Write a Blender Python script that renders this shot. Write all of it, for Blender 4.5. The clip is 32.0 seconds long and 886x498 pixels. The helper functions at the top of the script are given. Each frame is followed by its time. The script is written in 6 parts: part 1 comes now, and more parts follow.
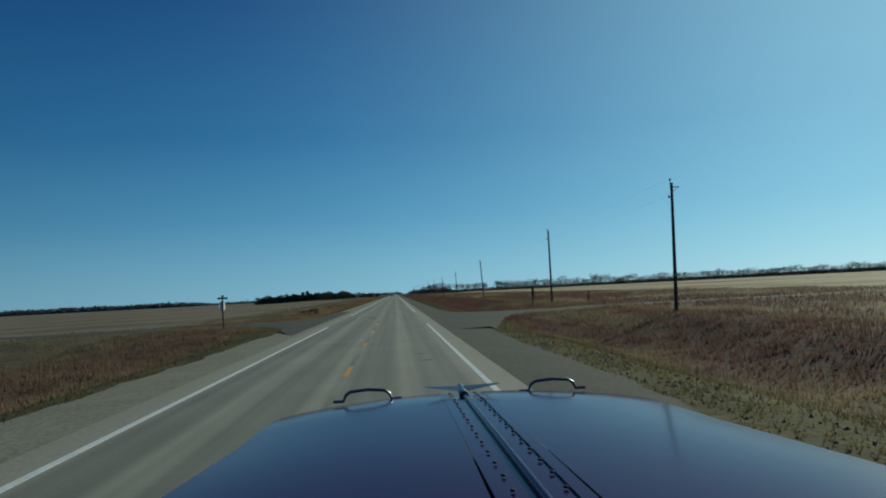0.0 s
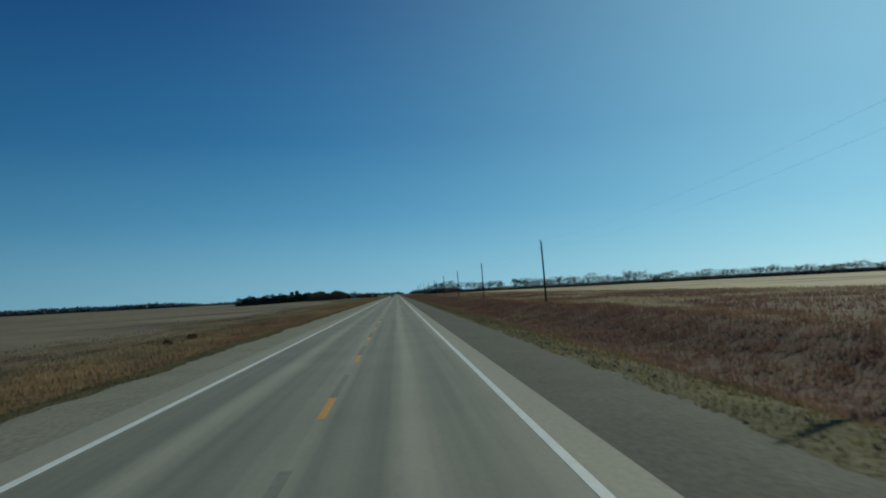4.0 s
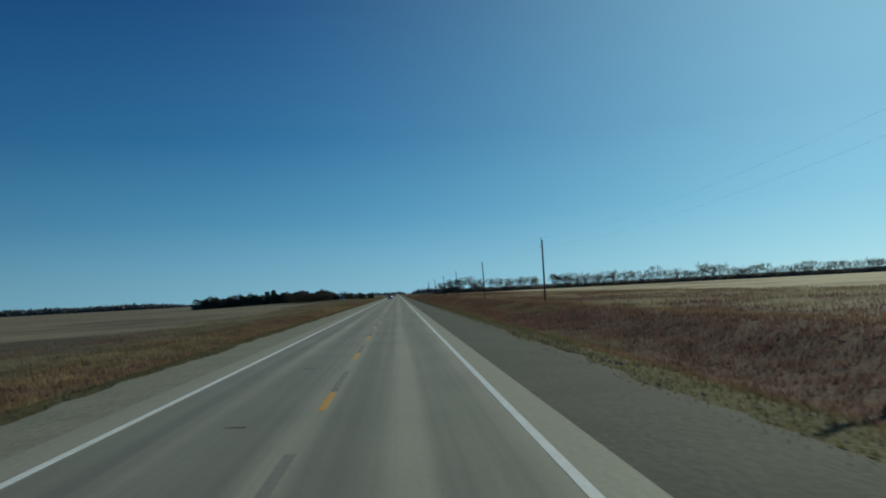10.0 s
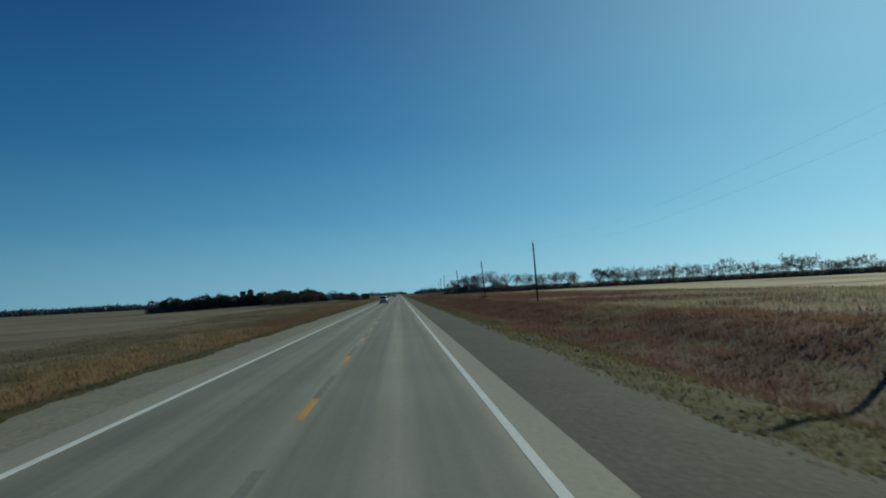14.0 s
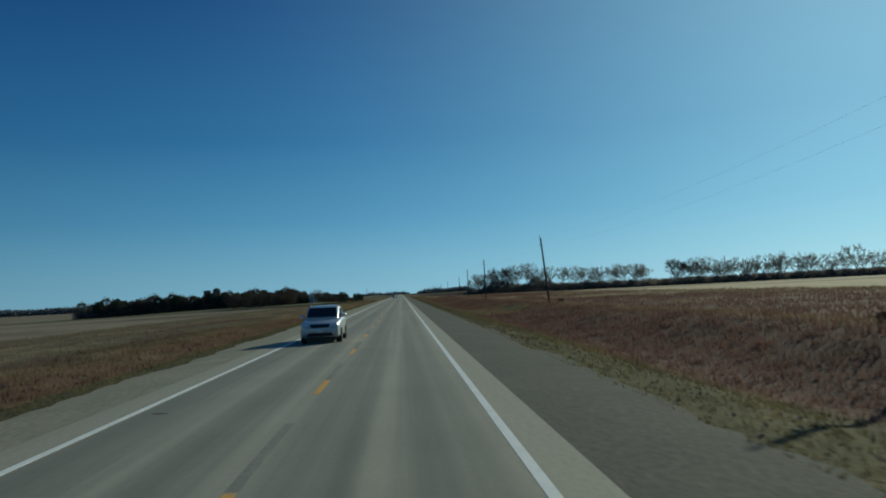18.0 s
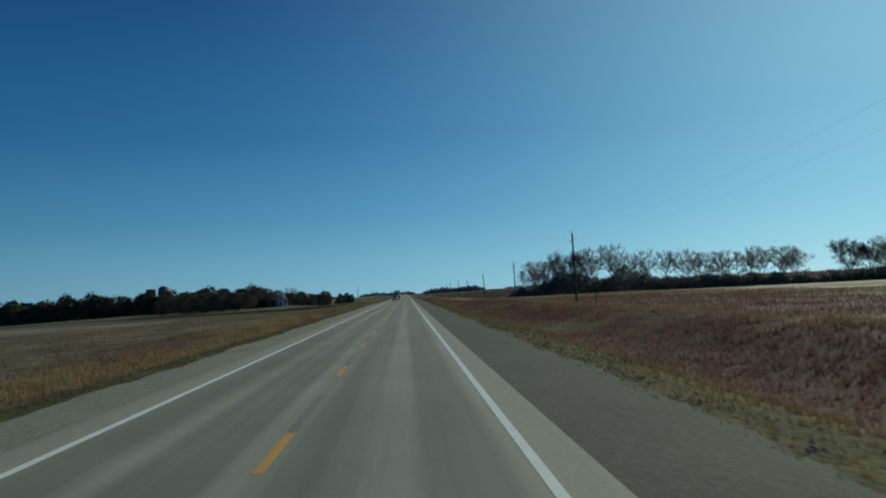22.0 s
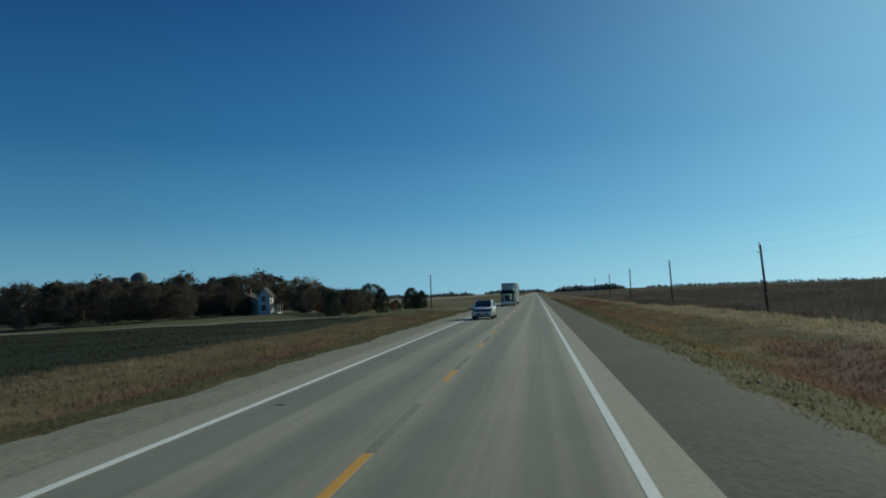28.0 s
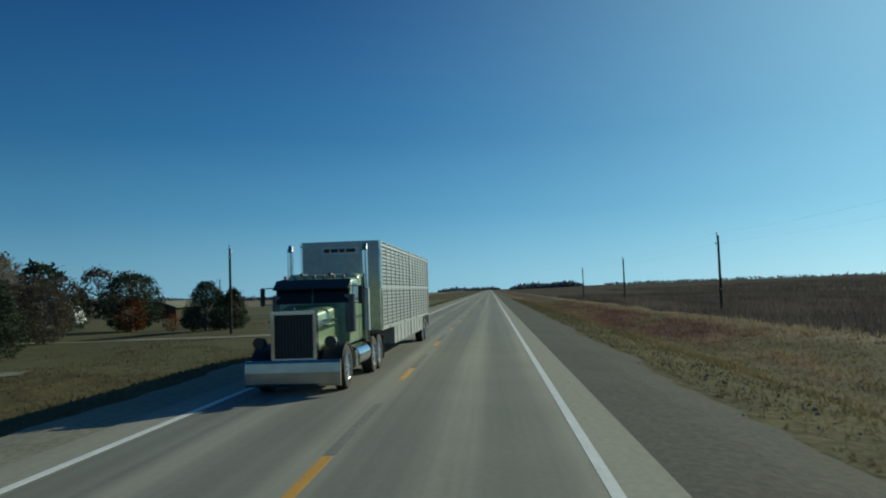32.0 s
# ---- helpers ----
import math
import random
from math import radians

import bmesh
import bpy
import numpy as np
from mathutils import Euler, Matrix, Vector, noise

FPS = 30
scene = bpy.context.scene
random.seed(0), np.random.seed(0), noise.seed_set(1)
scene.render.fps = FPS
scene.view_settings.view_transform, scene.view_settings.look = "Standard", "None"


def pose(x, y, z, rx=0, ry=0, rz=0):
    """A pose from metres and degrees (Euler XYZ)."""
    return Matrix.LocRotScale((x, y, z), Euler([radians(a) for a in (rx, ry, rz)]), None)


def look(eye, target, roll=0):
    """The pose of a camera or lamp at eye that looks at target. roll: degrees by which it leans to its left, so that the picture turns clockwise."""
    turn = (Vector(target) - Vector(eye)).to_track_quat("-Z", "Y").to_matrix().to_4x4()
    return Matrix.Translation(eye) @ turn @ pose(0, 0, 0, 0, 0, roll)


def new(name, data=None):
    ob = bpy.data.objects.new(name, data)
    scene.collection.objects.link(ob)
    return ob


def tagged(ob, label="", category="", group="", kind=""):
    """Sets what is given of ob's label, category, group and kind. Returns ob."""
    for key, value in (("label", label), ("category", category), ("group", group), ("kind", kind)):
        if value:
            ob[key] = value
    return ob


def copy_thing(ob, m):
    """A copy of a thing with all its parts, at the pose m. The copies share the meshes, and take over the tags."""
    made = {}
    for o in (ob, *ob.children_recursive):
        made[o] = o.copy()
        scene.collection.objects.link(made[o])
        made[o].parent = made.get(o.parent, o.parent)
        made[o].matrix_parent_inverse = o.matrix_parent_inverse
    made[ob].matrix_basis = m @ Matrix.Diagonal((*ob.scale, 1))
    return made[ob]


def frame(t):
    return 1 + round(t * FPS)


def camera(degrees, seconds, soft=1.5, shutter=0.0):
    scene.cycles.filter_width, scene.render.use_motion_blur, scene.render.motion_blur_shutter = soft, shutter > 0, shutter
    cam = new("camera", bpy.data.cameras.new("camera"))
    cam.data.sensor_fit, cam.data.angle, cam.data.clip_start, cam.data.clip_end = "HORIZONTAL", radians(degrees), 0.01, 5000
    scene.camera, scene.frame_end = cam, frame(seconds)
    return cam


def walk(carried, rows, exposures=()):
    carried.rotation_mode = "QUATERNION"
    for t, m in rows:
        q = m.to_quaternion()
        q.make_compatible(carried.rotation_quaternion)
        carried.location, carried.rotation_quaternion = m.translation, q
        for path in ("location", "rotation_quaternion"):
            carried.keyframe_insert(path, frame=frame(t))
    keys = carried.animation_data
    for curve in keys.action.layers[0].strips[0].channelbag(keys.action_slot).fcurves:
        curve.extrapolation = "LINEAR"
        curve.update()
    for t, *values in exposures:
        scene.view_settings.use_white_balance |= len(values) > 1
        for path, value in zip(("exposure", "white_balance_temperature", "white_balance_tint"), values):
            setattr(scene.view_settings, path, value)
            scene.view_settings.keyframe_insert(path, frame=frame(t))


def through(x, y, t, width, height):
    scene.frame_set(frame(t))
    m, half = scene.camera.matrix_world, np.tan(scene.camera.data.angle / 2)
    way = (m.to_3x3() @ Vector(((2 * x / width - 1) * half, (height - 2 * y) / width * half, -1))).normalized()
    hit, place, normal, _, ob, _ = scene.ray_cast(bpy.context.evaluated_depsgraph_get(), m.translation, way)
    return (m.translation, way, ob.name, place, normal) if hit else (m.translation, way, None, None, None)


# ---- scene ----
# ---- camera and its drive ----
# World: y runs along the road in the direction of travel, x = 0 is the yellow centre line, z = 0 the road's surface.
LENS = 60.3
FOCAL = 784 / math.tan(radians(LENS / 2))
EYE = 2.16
cam = camera(LENS, 32.0, soft=1.9, shutter=0.12)

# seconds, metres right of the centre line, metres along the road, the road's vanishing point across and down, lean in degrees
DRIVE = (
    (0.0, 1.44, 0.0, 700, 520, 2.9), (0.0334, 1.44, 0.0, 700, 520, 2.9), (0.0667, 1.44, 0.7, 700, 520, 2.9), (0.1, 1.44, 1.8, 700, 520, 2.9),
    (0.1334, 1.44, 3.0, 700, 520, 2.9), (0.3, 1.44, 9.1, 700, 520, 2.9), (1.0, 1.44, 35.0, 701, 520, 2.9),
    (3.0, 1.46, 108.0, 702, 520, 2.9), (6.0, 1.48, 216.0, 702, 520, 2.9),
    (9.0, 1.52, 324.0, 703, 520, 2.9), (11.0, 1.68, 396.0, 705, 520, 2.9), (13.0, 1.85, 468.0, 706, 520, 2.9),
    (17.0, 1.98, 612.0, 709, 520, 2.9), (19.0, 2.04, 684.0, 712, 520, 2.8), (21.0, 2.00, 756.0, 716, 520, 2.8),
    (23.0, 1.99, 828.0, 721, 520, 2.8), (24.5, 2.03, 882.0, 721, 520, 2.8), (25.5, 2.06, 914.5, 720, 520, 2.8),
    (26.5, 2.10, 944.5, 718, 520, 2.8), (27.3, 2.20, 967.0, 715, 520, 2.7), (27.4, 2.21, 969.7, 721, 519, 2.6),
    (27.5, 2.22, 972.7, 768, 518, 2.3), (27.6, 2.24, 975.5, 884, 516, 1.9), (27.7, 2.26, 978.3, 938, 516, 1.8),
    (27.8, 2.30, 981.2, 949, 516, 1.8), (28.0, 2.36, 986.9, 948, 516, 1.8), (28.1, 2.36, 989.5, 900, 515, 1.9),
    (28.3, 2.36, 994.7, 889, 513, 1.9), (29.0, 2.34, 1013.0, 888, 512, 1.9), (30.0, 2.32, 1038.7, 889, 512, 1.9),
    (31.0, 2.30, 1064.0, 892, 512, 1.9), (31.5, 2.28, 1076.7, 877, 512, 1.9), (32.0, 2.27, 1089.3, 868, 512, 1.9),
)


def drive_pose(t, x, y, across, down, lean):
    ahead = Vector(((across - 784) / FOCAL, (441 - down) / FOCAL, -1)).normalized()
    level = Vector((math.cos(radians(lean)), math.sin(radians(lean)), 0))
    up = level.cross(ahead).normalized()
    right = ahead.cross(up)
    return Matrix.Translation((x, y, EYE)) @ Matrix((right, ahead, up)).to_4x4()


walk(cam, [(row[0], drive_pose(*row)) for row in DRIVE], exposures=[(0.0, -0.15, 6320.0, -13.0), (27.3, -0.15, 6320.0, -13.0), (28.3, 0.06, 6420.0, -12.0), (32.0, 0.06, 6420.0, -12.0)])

# ---- sky and sun ----
SUN_TURN, SUN_HEIGHT = 40.0, 22.0
world = bpy.data.worlds.new("sky")
scene.world = world
world.use_nodes = True
wn, wl = world.node_tree.nodes, world.node_tree.links
sky = wn.new("ShaderNodeTexSky")
sky.sky_type, sky.sun_disc = "NISHITA", False
sky.sun_elevation, sky.sun_rotation = radians(SUN_HEIGHT), radians(SUN_TURN)
sky.altitude, sky.air_density, sky.dust_density, sky.ozone_density = 300, 1.0, 0.4, 3.0
wl.new(sky.outputs["Color"], wn["Background"].inputs["Color"])
wn["Background"].inputs["Strength"].default_value = 0.07
# the cold, dry blue of a clear autumn day, paling towards the horizon
depth = wn.new("ShaderNodeSeparateXYZ")
wl.new(wn.new("ShaderNodeTexCoord").outputs["Generated"], depth.inputs[0])
tones = wn.new("ShaderNodeValToRGB")
stops = ((0.0, (0.228, 0.470, 0.735)), (0.10, (0.082, 0.266, 0.535)), (0.20, (0.024, 0.142, 0.38)), (0.36, (0.005, 0.062, 0.245)), (1.0, (0.004, 0.045, 0.185)))
while len(tones.color_ramp.elements) < len(stops):
    tones.color_ramp.elements.new(0.5)
for el, (at, tone) in zip(tones.color_ramp.elements, stops):
    el.position, el.color = at, (*tone, 1.0)
wl.new(depth.outputs["Z"], tones.inputs["Fac"])
# the sky brightens smoothly round the sun
near_sun = wn.new("ShaderNodeVectorMath")
near_sun.operation = "DOT_PRODUCT"
wl.new(depth.inputs[0].links[0].from_socket, near_sun.inputs[0])
near_sun.inputs[1].default_value = (math.sin(radians(SUN_TURN)) * math.cos(radians(SUN_HEIGHT)), math.cos(radians(SUN_TURN)) * math.cos(radians(SUN_HEIGHT)), math.sin(radians(SUN_HEIGHT)))
fall = wn.new("ShaderNodeMath")
fall.operation, fall.use_clamp = "POWER", True
wl.new(near_sun.outputs["Value"], fall.inputs[0])
fall.inputs[1].default_value = 8.0
halo = wn.new("ShaderNodeMix")
halo.data_type, halo.blend_type = "RGBA", "ADD"
wl.new(fall.outputs[0], halo.inputs[0])
wl.new(tones.outputs["Color"], halo.inputs[6])
halo.inputs[7].default_value = (0.25, 0.40, 0.45, 1.0)
# and deepens away from it
away = wn.new("ShaderNodeMapRange")
wl.new(near_sun.outputs["Value"], away.inputs["Value"])
for socket, value in (("From Min", 0.34), ("From Max", 0.75), ("To Min", 0.76), ("To Max", 1.03)):
    away.inputs[socket].default_value = value
clear = wn.new("ShaderNodeBackground")
wl.new(away.outputs[0], clear.inputs["Strength"])
wl.new(halo.outputs[2], clear.inputs["Color"])
both = wn.new("ShaderNodeMixShader")
both.inputs[0].default_value = 0.85
wl.new(wn["Background"].outputs[0], both.inputs[1])
wl.new(clear.outputs[0], both.inputs[2])
wl.new(both.outputs[0], wn["World Output"].inputs["Surface"])

lamp = bpy.data.lights.new("sun", "SUN")
lamp.energy, lamp.angle, lamp.color = 4.1, radians(0.5), (1.0, 0.90, 0.74)
sun = new("sun", lamp)
sun.matrix_world = look((300 * math.sin(radians(SUN_TURN)), 300 * math.cos(radians(SUN_TURN)), 300 * math.tan(radians(SUN_HEIGHT))), (0, 0, 0))

# ---- materials ----
def mat_base(name, rough=0.8, metal=0.0):
    m = bpy.data.materials.new(name)
    m.use_nodes = True
    b = m.node_tree.nodes["Principled BSDF"]
    b.inputs["Roughness"].default_value, b.inputs["Metallic"].default_value = rough, metal
    return m, m.node_tree.nodes, m.node_tree.links, b


def rgb(c):
    return (*c, 1.0)


def noise_node(n, l, coord, scale, detail=4.0, stretch=None):
    t = n.new("ShaderNodeTexNoise")
    t.inputs["Scale"].default_value, t.inputs["Detail"].default_value = scale, detail
    if stretch:
        mp = n.new("ShaderNodeMapping")
        mp.inputs["Scale"].default_value = stretch
        l.new(coord, mp.inputs["Vector"])
        coord = mp.outputs["Vector"]
    l.new(coord, t.inputs["Vector"])
    return t.outputs["Fac"]


def ramp_node(n, l, fac, stops):
    r = n.new("ShaderNodeValToRGB")
    e = r.color_ramp.elements
    while len(e) < len(stops):
        e.new(0.5)
    for el, (p, c) in zip(e, stops):
        el.position, el.color = p, rgb(c)
    l.new(fac, r.inputs["Fac"])
    return r.outputs["Color"]


def mix_node(n, l, fac, a, b, kind="MIX"):
    m = n.new("ShaderNodeMix")
    m.data_type, m.blend_type = "RGBA", kind
    for sock, v in ((m.inputs[0], fac), (m.inputs[6], a), (m.inputs[7], b)):
        if hasattr(v, "is_linked"):
            l.new(v, sock)
        else:
            sock.default_value = v if isinstance(v, float) else rgb(v)
    return m.outputs[2]


def bump_node(n, l, b, height, strength, distance=0.02):
    k = n.new("ShaderNodeBump")
    k.inputs["Strength"].default_value, k.inputs["Distance"].default_value = strength, distance
    l.new(height, k.inputs["Height"])
    l.new(k.outputs["Normal"], b.inputs["Normal"])


def speckled(name, dark, light, scale, rough=0.85, big=0.15, bump=0.3, metal=0.0, stretch=None, third=None):
    """Two scales of noise between two or three tones, with a fine relief."""
    m, n, l, b = mat_base(name, rough, metal)
    b.inputs["Specular IOR Level"].default_value = 0.12 if rough > 0.75 else 0.4
    co = n.new("ShaderNodeTexCoord").outputs["Object"]
    fine = noise_node(n, l, co, scale, 6.0, stretch)
    wide = noise_node(n, l, co, scale * big, 3.0, stretch)
    c1 = ramp_node(n, l, fine, [(0.3, dark), (0.7, light)])
    mid = [0.5 * (x + y) for x, y in zip(dark, light)]
    c2 = ramp_node(n, l, wide, [(0.35, third or dark), (0.65, mid)])
    l.new(mix_node(n, l, 0.5, c1, c2), b.inputs["Base Color"])
    if bump:
        bump_node(n, l, b, fine, bump)
    return m


def plain(name, c, rough=0.5, metal=0.0, vary=0.12, scale=6.0, coat=0.0):
    """Paint, metal or plastic: nearly one colour, with faint grime in tone and gloss."""
    m, n, l, b = mat_base(name, rough, metal)
    co = n.new("ShaderNodeTexCoord").outputs["Object"]
    f = noise_node(n, l, co, scale, 5.0)
    l.new(ramp_node(n, l, f, [(0.3, [x * (1 - vary) for x in c]), (0.7, c)]), b.inputs["Base Color"])
    b.inputs["Coat Weight"].default_value = coat
    return m


def blades(name, stops, rough=0.75, through=0.25, patch=0.02):
    """Grass and leaves: each blade takes its tone at random, shifted by wide patches."""
    m, n, l, b = mat_base(name, rough)
    b.inputs["Specular IOR Level"].default_value = 0.04
    geo = n.new("ShaderNodeNewGeometry")
    co = n.new("ShaderNodeTexCoord").outputs["Object"]
    wide = noise_node(n, l, co, patch * 3, 4.0, (1.0, 0.2, 1.0))
    add = n.new("ShaderNodeMath")
    add.operation = "MULTIPLY_ADD"
    l.new(geo.outputs["Random Per Island"], add.inputs[0])
    add.inputs[1].default_value = 0.55
    sh = n.new("ShaderNodeMath")
    sh.operation = "MULTIPLY_ADD"
    l.new(wide, sh.inputs[0])
    sh.inputs[1].default_value, sh.inputs[2].default_value = 1.6, -0.58
    l.new(sh.outputs[0], add.inputs[2])
    col = ramp_node(n, l, add.outputs[0], stops)
    l.new(col, b.inputs["Base Color"])
    tr = n.new("ShaderNodeBsdfTranslucent")
    l.new(col, tr.inputs["Color"])
    mx = n.new("ShaderNodeMixShader")
    mx.inputs[0].default_value = through
    l.new(b.outputs[0], mx.inputs[1])
    l.new(tr.outputs[0], mx.inputs[2])
    l.new(mx.outputs[0], n["Material Output"].inputs["Surface"])
    return m


def field(name, stops):
    """A harvested field: wide drifts of weeds and straw, crossed by the rows of the drill, with a fine grain."""
    m, n, l, b = mat_base(name, 0.95)
    b.inputs["Specular IOR Level"].default_value = 0.1
    co = n.new("ShaderNodeTexCoord").outputs["Object"]
    wide = noise_node(n, l, co, 0.012, 6.0, (0.8, 1.6, 1.0))
    rows = noise_node(n, l, co, 0.6, 5.0, (1.0, 0.12, 1.0))
    fine = noise_node(n, l, co, 3.0, 6.0)
    c = ramp_node(n, l, wide, stops)
    c = mix_node(n, l, 0.55, c, ramp_node(n, l, rows, [(0.3, (0.62, 0.60, 0.58)), (0.7, (1.25, 1.22, 1.18))]), "MULTIPLY")
    c = mix_node(n, l, 0.5, c, ramp_node(n, l, fine, [(0.3, (0.6, 0.58, 0.55)), (0.7, (1.3, 1.28, 1.25))]), "MULTIPLY")
    l.new(c, b.inputs["Base Color"])
    bump_node(n, l, b, fine, 0.7, 0.06)
    return m


def concrete_road(name):
    """Pale worn concrete: wheel tracks along the lanes, sawn joints, oil drip, fine grain."""
    m, n, l, b = mat_base(name, 0.8)
    b.inputs["Specular IOR Level"].default_value = 0.25
    co = n.new("ShaderNodeTexCoord").outputs["Object"]
    grain = noise_node(n, l, co, 9.0, 8.0)
    wide = noise_node(n, l, co, 0.25, 4.0)
    streak = noise_node(n, l, co, 1.0, 5.0, (2.2, 0.02, 1.0))
    c = ramp_node(n, l, grain, [(0.3, (0.18, 0.18, 0.156)), (0.7, (0.265, 0.26, 0.222))])
    c = mix_node(n, l, 0.5, c, ramp_node(n, l, streak, [(0.36, (0.115, 0.115, 0.098)), (0.62, (0.285, 0.275, 0.222))]))
    c = mix_node(n, l, 0.3, c, ramp_node(n, l, wide, [(0.3, (0.15, 0.15, 0.13)), (0.7, (0.275, 0.265, 0.226))]))
    # two polished, oily wheel tracks to a lane, and pale dusty margins outside the edge lines
    pos = n.new("ShaderNodeSeparateXYZ")
    l.new(co, pos.inputs[0])
    turn = n.new("ShaderNodeMath")
    turn.operation = "MULTIPLY_ADD"
    l.new(pos.outputs["X"], turn.inputs[0])
    turn.inputs[1].default_value = 2 * math.pi / 1.8
    l.new(noise_node(n, l, co, 0.05, 3.0), turn.inputs[2])
    wave = n.new("ShaderNodeMath")
    wave.operation = "COSINE"
    l.new(turn.outputs[0], wave.inputs[0])
    c = mix_node(n, l, 0.75, c, ramp_node(n, l, wave.outputs[0], [(0.0, (0.70, 0.71, 0.72)), (0.9, (1.12, 1.11, 1.08))]), "MULTIPLY")
    side = n.new("ShaderNodeMath")
    side.operation = "ABSOLUTE"
    l.new(pos.outputs["X"], side.inputs[0])
    edge = n.new("ShaderNodeMapRange")
    edge.inputs["From Min"].default_value, edge.inputs["From Max"].default_value = 3.3, 3.7
    edge.inputs["To Max"].default_value = 0.75
    l.new(side.outputs[0], edge.inputs["Value"])
    c = mix_node(n, l, edge.outputs[0], c, ramp_node(n, l, grain, [(0.3, (0.22, 0.212, 0.172)), (0.7, (0.31, 0.295, 0.238))]))
    l.new(c, b.inputs["Base Color"])
    bump_node(n, l, b, grain, 0.25, 0.01)
    return m


M_ROAD = concrete_road("worn_concrete")
M_SHOULDER = speckled("shoulder_gravel", (0.110, 0.106, 0.080), (0.350, 0.330, 0.256), 9.0, 0.95, 0.05, 0.8, third=(0.165, 0.163, 0.122))
M_SHOULDER_E = speckled("tarred_shoulder", (0.036, 0.037, 0.033), (0.118, 0.115, 0.098), 8.0, 0.95, 0.04, 0.8, third=(0.050, 0.050, 0.044))
M_CLOD = blades("pale_stones", [(0.0, (0.075, 0.070, 0.058)), (0.5, (0.15, 0.14, 0.118)), (1.0, (0.32, 0.30, 0.26))], 0.9, 0.0, 0.05)
M_SIDEROAD = speckled("side_road_asphalt", (0.038, 0.038, 0.036), (0.104, 0.102, 0.094), 7.0, 0.95, 0.05, 0.5)
COVER = {"dull": (0.150, 0.122, 0.082), "tan": (0.212, 0.150, 0.088), "olive": (0.112, 0.099, 0.053), "straw": (0.250, 0.208, 0.142), "red": (0.122, 0.074, 0.062)}


def land(name, grain=4.0, spread=0.0, through=0.0, cover=COVER):
    """Roadside growth: the mesh's cover weights mix five kinds of growth; grain on the ground, a tone of its own for each blade."""
    m, n, l, b = mat_base(name, 0.95)
    b.inputs["Specular IOR Level"].default_value = 0.03
    at = n.new("ShaderNodeAttribute")
    at.attribute_name = "cover"
    parts = n.new("ShaderNodeSeparateColor")
    l.new(at.outputs["Color"], parts.inputs[0])
    co = n.new("ShaderNodeTexCoord").outputs["Object"]
    fine = noise_node(n, l, co, grain, 7.0)
    coarse = noise_node(n, l, co, grain * 0.14, 5.0, (1.0, 0.5, 1.0))
    c = mix_node(n, l, at.outputs["Alpha"], cover["dull"], cover["tan"])
    for sock, kind in (("Green", "olive"), ("Blue", "straw"), ("Red", "red")):
        c = mix_node(n, l, parts.outputs[sock], c, cover[kind])
    c = mix_node(n, l, 0.7, c, ramp_node(n, l, coarse, [(0.3, (0.62, 0.64, 0.66)), (0.7, (1.35, 1.32, 1.28))]), "MULTIPLY")
    if spread:
        geo = n.new("ShaderNodeNewGeometry")
        c = mix_node(n, l, spread, c, ramp_node(n, l, geo.outputs["Random Per Island"], [(0.0, (0.62, 0.58, 0.56)), (0.5, (1.0, 1.0, 1.0)), (1.0, (1.5, 1.44, 1.34))]), "MULTIPLY")
    else:
        c = mix_node(n, l, 0.8, c, ramp_node(n, l, fine, [(0.3, (0.58, 0.58, 0.58)), (0.7, (1.4, 1.38, 1.34))]), "MULTIPLY")
        bump_node(n, l, b, fine, 0.8, 0.08)
    l.new(c, b.inputs["Base Color"])
    if through:
        tr = n.new("ShaderNodeBsdfTranslucent")
        l.new(c, tr.inputs["Color"])
        mx = n.new("ShaderNodeMixShader")
        mx.inputs[0].default_value = through
        l.new(b.outputs[0], mx.inputs[1])
        l.new(tr.outputs[0], mx.inputs[2])
        l.new(mx.outputs[0], n["Material Output"].inputs["Surface"])
    return m


# colours offset the light: sunlit ground toned down, backlit blades toned up
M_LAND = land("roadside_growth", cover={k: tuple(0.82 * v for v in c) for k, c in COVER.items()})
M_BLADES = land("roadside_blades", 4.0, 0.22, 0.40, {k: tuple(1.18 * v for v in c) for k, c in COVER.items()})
M_STUBBLE = field("stubble_field", [(0.34, (0.125, 0.070, 0.045)), (0.42, (0.21, 0.16, 0.098)), (0.48, (0.34, 0.285, 0.185)), (0.70, (0.39, 0.33, 0.21))])
M_STUBBLE_L = field("stubble_field_west", [(0.32, (0.085, 0.066, 0.048)), (0.42, (0.135, 0.112, 0.080)), (0.50, (0.185, 0.157, 0.112)), (0.68, (0.215, 0.185, 0.133))])
M_LAWN = speckled("lawn_soil", (0.042, 0.048, 0.022), (0.098, 0.098, 0.044), 0.8, 0.95, 0.08, 0.5, third=(0.105, 0.090, 0.048))
M_DARKFIELD = speckled("dark_crop_soil", (0.068, 0.062, 0.053), (0.165, 0.143, 0.115), 1.2, 0.95, 0.05, 0.6)
M_DARKFIELD.node_tree.nodes["Principled BSDF"].inputs["Specular IOR Level"].default_value = 0.0
M_GREENFIELD = speckled("winter_green_field", (0.009, 0.014, 0.004), (0.023, 0.027, 0.010), 0.5, 0.95, 0.05, 0.5)
M_WHITE = speckled("white_road_paint", (0.50, 0.51, 0.50), (0.80, 0.80, 0.78), 14.0, 0.6, 0.1, 0.15)
M_YELLOW = speckled("yellow_road_paint", (0.40, 0.20, 0.03), (0.66, 0.36, 0.05), 12.0, 0.6, 0.1, 0.15)
M_WORN = speckled("worn_contrast_paint", (0.135, 0.135, 0.121), (0.272, 0.268, 0.238), 8.0, 0.8, 0.1, 0.15)
